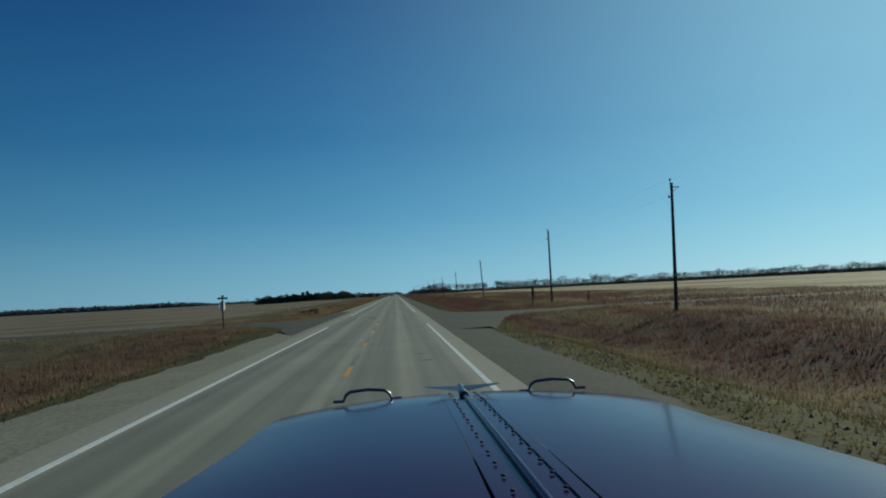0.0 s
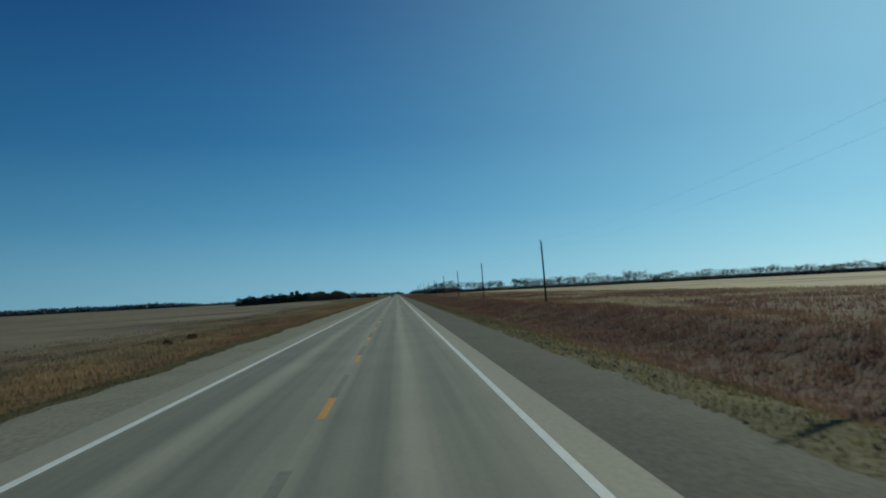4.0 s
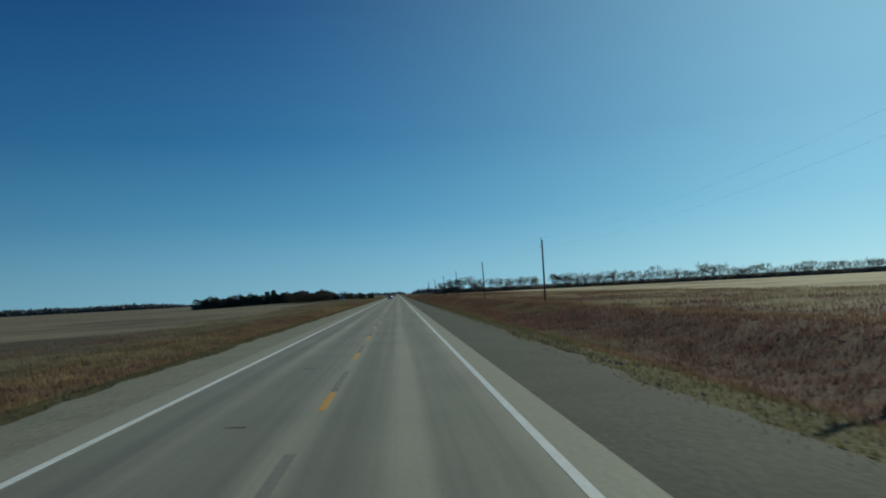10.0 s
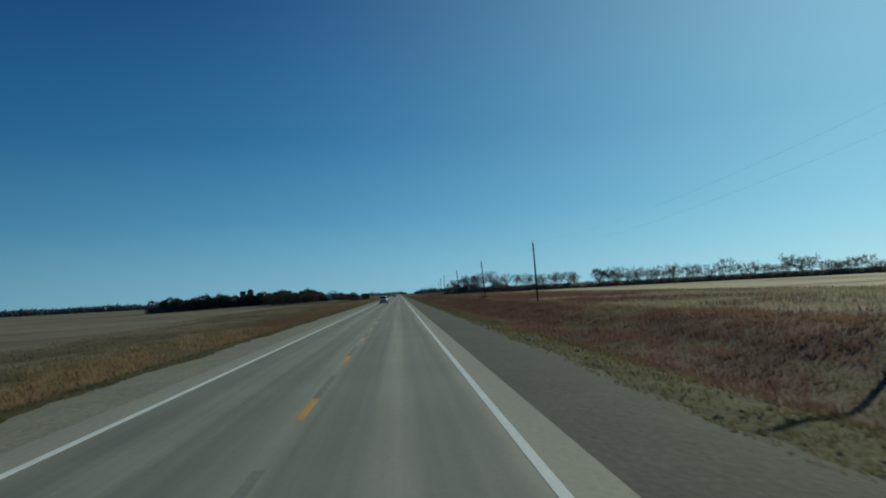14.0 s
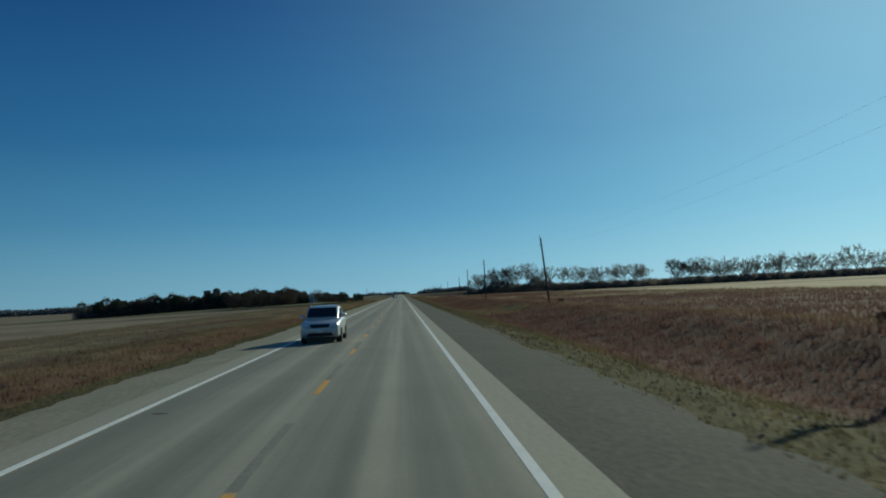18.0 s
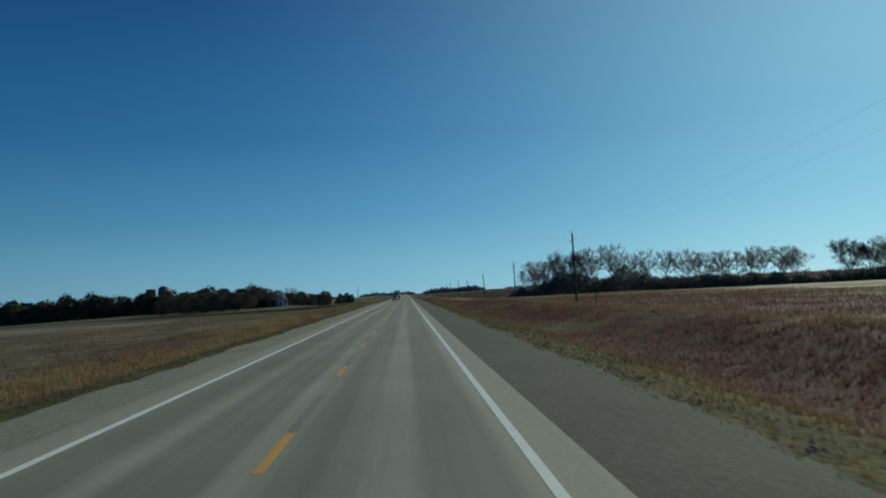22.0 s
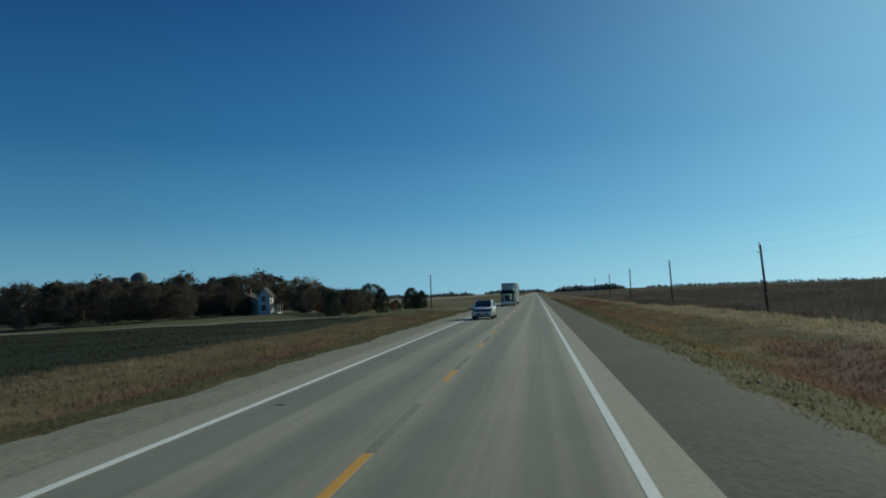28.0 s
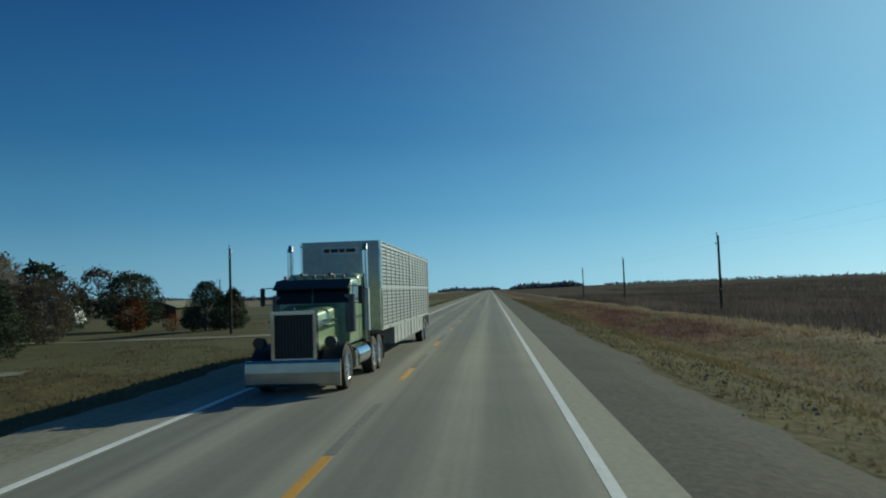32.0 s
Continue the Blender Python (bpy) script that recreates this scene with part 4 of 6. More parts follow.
def grove():
    r = random.Random(9)
    g = "trees of the farm grove"
    for i in range(170):
        t = r.random()
        x, y = -205 + 128 * t + r.uniform(-6, 6), 1150 + 55 * t + 55 * r.random() ** 2
        if -166 < x < -122 and y > 1215:
            y -= 40
        plant(r.choice(DARK), x, y, r.uniform(0, 360), r.uniform(0.95, 1.3), r.uniform(0.85, 1.1), group=g)
    n = 22000
    t = RNG.uniform(0, 1, n)
    x, y = -208 + 132 * t, 1146 + 56 * t + RNG.uniform(0, 12, n)
    z = ground_z(x, y) + (2.5 + 2.5 * patchy(x, y)) * RNG.uniform(0, 1, n)
    tri_mesh("grove_underbrush", np.stack([x, y, z], 1)[:, None, :] + RNG.normal(0, 0.35, (n, 3, 3)), M_BRUSH, "dark underbrush filling the farm grove", "bushes")
    def stand(k, x, y, tall, wide, label="", group=g):
        base_h, base_w = ((9.5, 8.5), (8.5, 9.5), (8.5, 6.5), (6.5, 6.2), (9.0, 7.5))[k]
        plant(YARD[k], x, y, r.uniform(0, 360), wide / base_w, tall * base_w / (wide * base_h), label, group)

    # leafy trees round the house
    for k, x, y, tall, wide in ((1, -71.5, 1173, 10.0, 12.5), (0, -80, 1182, 8.0, 9.0), (1, -64, 1166, 6.6, 8.0), (0, -85, 1168, 7.6, 9.0), (1, -93, 1174, 8.0, 10.0), (0, -66, 1186, 7.5, 8.0),
                                (0, -101, 1180, 8.6, 10.0), (1, -109, 1172, 8.0, 9.5), (0, -116, 1180, 8.6, 9.0), (1, -88, 1190, 9.0, 10.0), (0, -50.5, 1157, 6.0, 6.0), (1, -53.5, 1163, 6.4, 7.0),
                                (0, -48.5, 1163, 6.2, 6.5), (1, -60, 1182, 7.0, 8.0), (0, -77, 1150, 5.6, 7.0), (1, -84, 1150, 6.6, 8.0), (0, -92, 1155, 7.6, 8.5), (1, -100, 1160, 8.0, 9.0), (0, -108, 1158, 7.6, 9.0),
                                (1, -75, 1138, 7.4, 7.5), (0, -81, 1136, 8.6, 8.0), (0, -87, 1142, 8.6, 8.0), (1, -95, 1142, 8.9, 9.0),
                                (1, -66.5, 1129, 6.6, 7.0), (0, -71.5, 1125, 7.6, 7.5), (1, -77, 1121, 8.2, 8.0), (0, -83.5, 1118, 8.2, 8.0), (1, -90, 1115, 8.6, 8.5), (0, -98, 1112, 8.6, 8.5),
                                (1, -64.0, 1143, 5.2, 6.4), (0, -59.9, 1144.4, 4.8, 3.8), (1, -58.7, 1144.2, 3.6, 2.4), (0, -60.6, 1142.5, 4.6, 4.4), (0, -68.0, 1142, 5.4, 6.0)):
        stand(k, x, y, tall, wide)
    for k, x, y, tall, wide in ((1, -46.0, 1144, 6.6, 6.0), (0, -43.5, 1149, 5.9, 5.6), (1, -40.5, 1143, 5.4, 4.6), (1, -35, 1151, 5.2, 5.0), (0, -39, 1153, 5.4, 5.5)):
        stand(k, x, y, tall, wide, "brown-leaved tree on the farm lawn")
    stand(0, -33.6, 1134, 5.3, 5.6, "ragged dark tree on the farm lawn")
    stand(1, -37.0, 1139, 5.2, 4.8, "ragged dark tree on the farm lawn")
    plant(BARE[3], -55.9, 1174, 33, 0.84, label="leafless tree behind the farmhouse")
    plant(BARE[0], -48, 1152, 70, 0.66, label="leafless tree among dark yard trees")
    for i, (x, y, size) in enumerate(((-60.0, 1139, 0.50), (-62.0, 1143, 0.56), (-64.5, 1140, 0.54), (-66.5, 1144, 0.58), (-68.5, 1139, 0.56), (-71.0, 1143, 0.58))):
        plant(HALF[i % 2], x, y, 50 * i, size, 1.05, label="brown half-bare tree in front of the farmhouse")
    g = "evergreens along the farm drive"
    for k, x, y, tall, wide in ((3, -34.8, 1124.6, 4.9, 4.2), (2, -27.5, 1133.5, 5.1, 4.0), (3, -27.3, 1167, 5.5, 5.6), (2, -24.9, 1168.5, 4.6, 3.6), (3, -26.2, 1169.5, 4.0, 4.0), (4, -38.2, 1173.3, 6.8, 7.4), (3, -47, 1176, 4.4, 4.2), (3, -33.0, 1178, 2.6, 3.4)):
        stand(k, x, y, tall, wide, "", g)
    plant(RUST, -37.0, 1170.8, 0, 1.05)
    plant(RUST, -32.3, 1170, 80, 0.55, label="small red-brown bush beside the farm drive")
    plant(RUST, -43.0, 1143, 30, 0.5, label="small rusty sapling among the evergreens")


grove()


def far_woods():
    """Woods along the horizon, many kilometres of them; haze is put into their colour."""
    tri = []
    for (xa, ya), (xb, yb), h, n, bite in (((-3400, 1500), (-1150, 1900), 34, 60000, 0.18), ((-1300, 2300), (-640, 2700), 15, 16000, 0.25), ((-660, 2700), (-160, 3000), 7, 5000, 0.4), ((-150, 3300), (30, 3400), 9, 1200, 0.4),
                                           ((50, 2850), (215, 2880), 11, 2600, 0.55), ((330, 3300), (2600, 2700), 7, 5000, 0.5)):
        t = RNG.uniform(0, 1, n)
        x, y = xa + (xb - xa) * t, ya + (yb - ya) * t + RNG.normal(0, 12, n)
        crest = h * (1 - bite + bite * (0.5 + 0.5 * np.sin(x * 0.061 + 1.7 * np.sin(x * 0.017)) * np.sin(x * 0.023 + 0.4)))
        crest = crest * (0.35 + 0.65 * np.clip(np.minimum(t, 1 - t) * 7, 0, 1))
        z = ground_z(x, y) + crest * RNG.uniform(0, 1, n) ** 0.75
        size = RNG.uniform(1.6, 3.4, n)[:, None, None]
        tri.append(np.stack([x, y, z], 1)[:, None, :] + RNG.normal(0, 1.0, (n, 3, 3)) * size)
    tri_mesh("far_woods", np.concatenate(tri), M_HAZEWOOD, "dark woods along the far horizon", "woods")


far_woods()

# ---- utility poles, wires, signs ----
POLE_XS = (21.2,) * 11 + (20.5, 22.9) + (25.6, 24.4, 24.0, 24.2, 23.4, 24.0, 24.0)


def utility_pole(height=9.4):
    pole = thing("utility_pole", pose(21.2, 52, gz(21.2, 52)), "weathered wooden utility pole with small insulators beside the field", "utility pole", "poles along the highway")
    bm = bmesh.new()
    loft(bm, [[(r * math.cos(a), r * math.sin(a), z) for a in np.linspace(0, 2 * math.pi, 12, endpoint=False)] for z, r in ((-0.5, 0.14), (0.0, 0.135), (3.0, 0.124), (6.5, 0.108), (height - 0.06, 0.095), (height, 0.08))])
    part("shaft", bm, M_POLE, pole, "", True)
    ins = lambda bm, x, z: (rod(bm, (x, 0, z), (x, 0, z + 0.10), 0.07, 0.075), rod(bm, (x, 0, z + 0.10), (x, 0, z + 0.2), 0.055, 0.03))
    bm = bmesh.new()
    box(bm, -0.125, -0.085, -0.02, 0.02, height - 0.45, height + 0.16, 0.005)
    part("pin", bm, M_STEEL, pole)
    bm = bmesh.new()
    ins(bm, -0.105, height + 0.15)
    part("insulator", bm, M_CERAMIC, pole)
    bm = bmesh.new()
    box(bm, -0.24, -0.09, -0.025, 0.025, height - 1.12, height - 1.07, 0.006)
    part("bracket", bm, M_STEEL, pole)
    bm = bmesh.new()
    ins(bm, -0.22, height - 1.08)
    part("spool", bm, M_CERAMIC, pole)
    bm = bmesh.new()
    box(bm, -0.05, 0.05, -0.14, -0.12, 2.6, 2.75, 0.004)
    part("tag", bm, M_STEEL, pole)
    return pole


POLE_Y = (53, 96, 171.1, 244.3, 317, 387, 461.2, 531.6, 610, 674.6, 746.8, 815.1, 885.3, 957, 1008.5, 1062, 1113.5, 1161, 1215, 1270)
POLE_SIZE = (0.979, 0.968, 0.908, 0.868, 0.858, 0.878, 0.888, 0.868, 0.888, 0.888, 0.908, 0.916, 0.921, 0.841, 0.78, 0.69, 0.74, 0.74, 0.74, 0.74)
POLE_LEAN = {0: 1.6, 2: -2.5, 3: -1.9, 4: -1.0, 5: -0.4, 7: -1.9, 8: -1.5, 9: -4.0, 10: -4.6, 11: -0.3, 12: -0.4, 14: -3.4, 15: -3.8, 16: -2.0}
pole = utility_pole()
for i, (x, y, s) in enumerate(zip(POLE_XS, POLE_Y, POLE_SIZE)):
    m = pose(x, y, gz(x, y), 0.6 * math.sin(2.1 * i), POLE_LEAN.get(i, 0.0), 4 * math.sin(i)) @ Matrix.Diagonal((1, 1, s, 1))
    if i == 0:
        pole.matrix_basis = m
    else:
        copy_thing(pole, m @ Matrix.Diagonal((1, 1, 1 / POLE_SIZE[0], 1)))


bm = bmesh.new()
box(bm, 0.08, 0.55, -0.03, 0.03, 9.05, 9.12, 0.008)
rod(bm, (0.10, 0, 8.75), (0.45, 0, 9.05), 0.014)
part("side_bracket", bm, M_STEEL, pole)


def wire(x, off):
    for i in range(len(POLE_Y) - 1):
        ya, yb = POLE_Y[i], POLE_Y[i + 1]
        za, zb = (gz(u, y) + (9.4 + off) * s for u, y, s in zip(POLE_XS[i:i + 2], POLE_Y[i:i + 2], POLE_SIZE[i:i + 2]))
        xa, xb = (u + 9.4 * s * math.sin(radians(POLE_LEAN.get(j, 0.0))) for j, u, s in zip((i, i + 1), POLE_XS[i:i + 2], POLE_SIZE[i:i + 2]))
        pts = []
        for k in range(13):
            t = k / 12
            pts.append((xa + (xb - xa) * t + x, ya + (yb - ya) * t, za + (zb - za) * t - 0.9 * 4 * t * (1 - t) * ((yb - ya) / 72) ** 2))
        bm = bmesh.new()
        loft(bm, [[(p[0] + 0.0028 * math.cos(a), p[1], p[2] + 0.0028 * math.sin(a)) for a in (0.5, 2.6, 4.7)] for p in pts])
        tagged(part("power_wire", bm, M_WIRE), "thin sagging power wire between two poles", "wire", "power wires")


wire(-0.105, 0.30)
wire(-0.22, -0.92)

# the pole in the farmyard
farm_pole = copy_thing(pole, pose(-20.9, 1156.2, gz(-20.9, 1156.2), 0, 0, 90) @ Matrix.Diagonal((1, 1, 0.83, 1)))
tagged(farm_pole, "grey wooden utility pole in the farmyard beside evergreens", "", "poles of the farm")
farm_pole2 = copy_thing(pole, pose(-60, 1262, gz(-60, 1262), 0, 0, 30) @ Matrix.Diagonal((1, 1, 0.8, 1)))
tagged(farm_pole2, "distant wooden pole behind the farmyard", "", "poles of the farm")


def crossroad_sign():
    x, y = -13.15, 65.6
    sign = thing("stop_sign", pose(x, y, gz(x, y) - 0.1, 0, 0, 67), "stop sign seen from behind with a green street blade on top", "sign")
    bm = bmesh.new()
    box(bm, -0.05, 0.05, -0.05, 0.05, -0.4, 2.68, 0.01)
    part("post", bm, M_POLE, sign, "weathered square wooden post")
    bm = bmesh.new()
    ring = [(0.48 * math.cos(math.radians(22.5 + 45 * i)), 0.48 * math.sin(math.radians(22.5 + 45 * i))) for i in range(8)]
    loft(bm, [[(px, yy, 2.12 + pz) for px, pz in ring] for yy in (0.056, 0.062)])
    part("sign_panel", bm, M_SIGNFACE, sign, "bare metal back of an octagonal panel")
    bm = bmesh.new()
    box(bm, -0.42, 0.42, -0.012, 0.012, 2.72, 2.88, 0.004)
    bmesh.ops.rotate(bm, verts=bm.verts, matrix=Matrix.Rotation(radians(-40), 3, "Z"))
    part("street_blade", bm, M_GREENSIGN, sign, "green street name blade")
    bm = bmesh.new()
    box(bm, -0.36, 0.36, -0.012, 0.012, 2.90, 3.05, 0.004)
    bmesh.ops.rotate(bm, verts=bm.verts, matrix=Matrix.Rotation(radians(50), 3, "Z"))
    part("street_blade", bm, M_GREENSIGN, sign, "green street name blade")
    bm = bmesh.new()
    box(bm, -0.03, 0.03, -0.03, 0.03, 2.66, 2.73, 0.005)
    part("clamp", bm, M_STEEL, sign)
    for z in (1.95, 2.3):
        bm = bmesh.new()
        rod(bm, (0, -0.06, z), (0, 0.08, z), 0.012, sides=6)
        part("bolt", bm, M_STEEL, sign)


crossroad_sign()


def marker_board(x, y, h, label):
    t = thing("marker_post", pose(x, y, gz(x, y), 0, 1.5, 12), label, "post")
    bm = bmesh.new()
    box(bm, -0.06, 0.06, -0.06, 0.06, -0.4, h, 0.01)
    part("post", bm, M_POLE, t)
    bm = bmesh.new()
    box(bm, -0.16, 0.16, -0.10, -0.065, h * 0.45, h * 0.98, 0.008)
    part("board", bm, M_POLE, t)
    return t


marker_board(19.0, 97.6, 2.3, "dark weathered board on a wooden post beside a pole")


def fence_post(x, y, h):
    bm = bmesh.new()
    loft(bm, [[(r * math.cos(a), r * math.sin(a), z) for a in np.linspace(0, 2 * math.pi, 8, endpoint=False)] for z, r in ((-0.4, 0.075), (h - 0.04, 0.07), (h, 0.05))])
    ob = part("fence_post", bm, M_POLE)
    ob.matrix_basis = pose(x, y, gz(x, y), 2, 3, 0)
    tagged(ob, "short weathered fence post in dry grass", "post", "fence posts")


for x, y, h in ((24.5, 882, 1.5), (25.0, 92.5, 1.4), (24.2, 1025, 1.3), (23.5, 120.5, 1.2)):
    fence_post(x, y, h)


def marker_stake(x, y, h):
    t = thing("marker_stake", pose(x, y, gz(x, y), 0, 2, 20), "white plastic marker stake at the edge of the field", "post", "marker stakes")
    part("stake", box(bmesh.new(), -0.05, 0.05, -0.02, 0.02, -0.3, h, 0.008), M_SIGNFACE, t)
    part("cap", box(bmesh.new(), -0.055, 0.055, -0.025, 0.025, h + 0.001, h + 0.14, 0.008), M_RUSTY, t, "faded red cap")


def mailbox(x, y):
    t = thing("mailbox", pose(x, y, gz(x, y), 0, 0, 5), "rusty mailbox on a wooden post at the roadside", "mailbox")
    bm = bmesh.new()
    box(bm, -0.05, 0.05, -0.05, 0.05, -0.3, 1.05, 0.008)
    part("post", bm, M_POLE, t)
    bm = bmesh.new()
    prof = [(-0.12, 1.05), (0.12, 1.05), (0.12, 1.2)] + [(0.12 * math.cos(a), 1.2 + 0.12 * math.sin(a)) for a in np.linspace(0.4, math.pi - 0.4, 6)] + [(-0.12, 1.2)]
    loft(bm, [[(px, yy, pz) for px, pz in prof] for yy in (-0.26, 0.26)])
    part("box", bm, M_RUSTY, t)
    bm = bmesh.new()
    box(bm, 0.125, 0.135, -0.05, 0.0, 1.18, 1.36)
    part("flag", bm, M_RUSTY, t)


mailbox(-7.6, 1145)
marker_stake(-31.6, 261.6, 1.0)
marker_stake(-33.0, 248.7, 0.8)


def tar_patches():
    """Small tar and rubber scraps on the concrete, as they lie scattered."""
    r = random.Random(21)
    spots = [(-2.4, 68.5), (-0.9, 72), (-1.1, 75), (-0.6, 78.5), (1.1, 88), (0.9, 82), (-2.9, 64), (-3.0, 61), (2.2, 27), (2.35, 24.5), (-3.6, 4.5)]
    spots += [(-2.6, 64.3), (3.0, 81.2), (-0.9, 72.6), (-2.4, 71.3)] + [(r.choice((-2.9, -1.6, -1.0, -3.1)) + r.uniform(-0.3, 0.3), r.uniform(100, 1200)) for _ in range(46)]
    spots += [(-6.8, 70.4), (8.5, 74.0), (8.8, 62.9)]
    for x, y in spots:
        bm = bmesh.new()
        a, l, w = r.uniform(-0.4, 0.4), r.uniform(0.06, 0.26) * (1.5 if y < 100 else 1.0), r.uniform(0.03, 0.08)
        ring = [(l * math.cos(t) * r.uniform(0.7, 1.2), w * math.sin(t) * r.uniform(0.6, 1.3)) for t in np.linspace(0, 2 * math.pi, 10, endpoint=False)]
        base = 0.0 if abs(x) < 4.2 else gz(x, y) + 0.045
        loft(bm, [[(px, py, z) for px, py in ring] for z in (-0.01, 0.007)])
        ob = part("tar_patch", bm, M_TAR)
        ob.matrix_basis = pose(x, y, base, 0, 0, math.degrees(a))
        tagged(ob, "small black tar scrap on the pavement", "patch", "tar patches")


tar_patches()

# ---- the farm ----
def silo(x, y, r, h, dome, label):
    t = thing("silo", pose(x, y, gz(x, y)), label, "silo", "silos of the farm")
    bm = bmesh.new()
    rings = []
    for k in range(int(h / 0.75) + 2):
        z = -0.5 if k == 0 else k * 0.75
        rings.append([(r * math.cos(a), r * math.sin(a), min(z, h)) for a in np.linspace(0, 2 * math.pi, 24, endpoint=False)])
    loft(bm, rings)
    part("wall", bm, M_SILO, t, "", True)
    bm = bmesh.new()
    if dome:
        loft(bm, [[((r + 0.05) * math.cos(e) * math.cos(a), (r + 0.05) * math.cos(e) * math.sin(a), h + 0.01 + (r * 0.85) * math.sin(e)) for a in np.linspace(0, 2 * math.pi, 24, endpoint=False)] for e in (0, 0.3, 0.6, 0.9, 1.2, 1.5)])
    else:
        loft(bm, [[(q * math.cos(a), q * math.sin(a), h + z) for a in np.linspace(0, 2 * math.pi, 24, endpoint=False)] for q, z in ((r + 0.08, 0.01), (r + 0.08, 0.25), (r * 0.3, 0.5))])
    part("roof", bm, M_SILO, t, "", True)
    for k in range(1, int(h / 1.5)):
        bm = bmesh.new()
        loft(bm, [[((r + q) * math.cos(a), (r + q) * math.sin(a), k * 1.5 + z) for a in np.linspace(0, 2 * math.pi, 24, endpoint=False)] for q, z in ((0.0, -0.03), (0.03, 0.0), (0.0, 0.03))], caps=False)
        part("hoop", bm, M_SILO, t)


silo(-141, 1250, 3.0, 11.1 - gz(-141, 1250), True, "tall grey concrete silo with a domed top behind trees")
silo(-148.2, 1250, 2.8, 11.6 - gz(-148.2, 1250), False, "grey concrete silo with a flat top behind trees")


def gable(bm, x0, x1, y0, y1, z, rise, over=0.35, thick=0.14):
    """A gabled roof whose ridge runs along y."""
    xm = (x0 + x1) / 2
    s = rise / (xm - x0)
    out = [(x0 - over, z - over * s), (xm, z + rise), (x1 + over, z - over * s), (x1 + over, z - over * s - thick), (xm, z + rise - thick), (x0 - over, z - over * s - thick)]
    a = [bm.verts.new((x, y0 - over, q)) for x, q in out]
    b = [bm.verts.new((x, y1 + over, q)) for x, q in out]
    for i in range(6):
        bm.faces.new((a[i], b[i], b[(i + 1) % 6], a[(i + 1) % 6]))
    for v in (a, b):
        bm.faces.new((v[0], v[1], v[4], v[5]))
        bm.faces.new((v[1], v[2], v[3], v[4]))
    bmesh.ops.recalc_face_normals(bm, faces=bm.faces[:])
    return bm


def window(parent, x, y, z, w, h, side):
    """side: 's' on the wall that faces -y, 'e' on the wall that faces +x."""
    bm = bmesh.new()
    if side == "s":
        for a, b, c, d in ((-w / 2 - 0.08, -w / 2, 0, h), (w / 2, w / 2 + 0.08, 0, h), (-w / 2 - 0.08, w / 2 + 0.08, h, h + 0.1), (-w / 2 - 0.1, w / 2 + 0.1, -0.1, 0), (-w / 2, w / 2, h / 2 - 0.03, h / 2 + 0.03)):
            box(bm, x + a, x + b, y - 0.06, y + 0.02, z + c, z + d)
    else:
        for a, b, c, d in ((-w / 2 - 0.08, -w / 2, 0, h), (w / 2, w / 2 + 0.08, 0, h), (-w / 2 - 0.08, w / 2 + 0.08, h, h + 0.1), (-w / 2 - 0.1, w / 2 + 0.1, -0.1, 0), (-w / 2, w / 2, h / 2 - 0.03, h / 2 + 0.03)):
            box(bm, x - 0.02, x + 0.06, y + a, y + b, z + c, z + d)
    f = part("window", bm, M_WHITEPAINT, parent)
    bm = bmesh.new()
    if side == "s":
        box(bm, x - w / 2, x + w / 2, y - 0.025, y + 0.01, z, z + h)
    else:
        box(bm, x - 0.01, x + 0.025, y - w / 2, y + w / 2, z, z + h)
    part("pane", bm, M_DARKGLASS, f)


def block(bm, x0, x1, y0, y1, z0, z1, rise):
    """Walls with a gable end towards -y and +y."""
    xm = (x0 + x1) / 2
    out = [(x0, z0), (x1, z0), (x1, z1), (xm, z1 + rise), (x0, z1)]
    loft(bm, [[(x, y, z) for x, z in out] for y in (y0, y1)])
    return bm


def farmhouse(x, y):
    h = thing("farmhouse", pose(x, y, gz(x, y), 0, 0, 6) @ Matrix.Diagonal((1, 1, 0.77, 1)), "white wooden two-storey farmhouse with steep gables and a porch", "house")
    part("tower_wall", block(bmesh.new(), -1.3, 1.3, -4.6, -1.2, -0.5, 5.3, 1.9), M_SIDING, h)
    part("tower_roof", gable(bmesh.new(), -1.3, 1.3, -4.6, -1.2, 5.4, 2.0), M_ROOF, h)
    part("wing_wall", block(bmesh.new(), -9.5, -1.32, -2.4, 5.0, -0.5, 3.6, 2.6), M_SIDING, h)
    part("wing_roof", gable(bmesh.new(), -9.5, -1.4, -2.4, 5.0, 3.7, 2.7), M_ROOF, h)
    bm = box(bmesh.new(), 1.32, 2.8, -3.4, 1.6, -0.4, 0.35)
    part("porch_floor", bm, M_SIDING, h)
    bm = bmesh.new()
    prism(bm, [(-3.7, 2.75), (1.9, 2.75), (1.9, 2.9), (-3.7, 2.9)], 1.32, 3.0)
    part("porch_roof", bm, M_ROOF, h)
    for px, py in ((1.45, -3.2), (2.05, -3.2), (2.68, -3.2), (2.68, -0.9), (2.68, 1.4)):
        part("porch_post", box(bmesh.new(), px - 0.08, px + 0.08, py - 0.08, py + 0.08, 0.34, 2.76, 0.01), M_WHITEPAINT, h)
    part("rail", box(bmesh.new(), 1.45, 2.7, -3.25, -3.17, 1.05, 1.13), M_WHITEPAINT, h)
    part("chimney", box(bmesh.new(), -4.9, -4.3, 1.0, 1.6, 5.0, 7.2, 0.02), M_RUSTY, h)
    for z in (1.0, 3.5):
        window(h, 0.0, -4.6, z, 0.9, 1.5, "s")
    window(h, 1.3, -2.9, 3.6, 0.7, 1.3, "e")
    window(h, -4.7, -2.4, 1.0, 0.9, 1.4, "s")
    window(h, -6.8, -2.4, 1.0, 0.9, 1.4, "s")


farmhouse(-56.1, 1149.6)


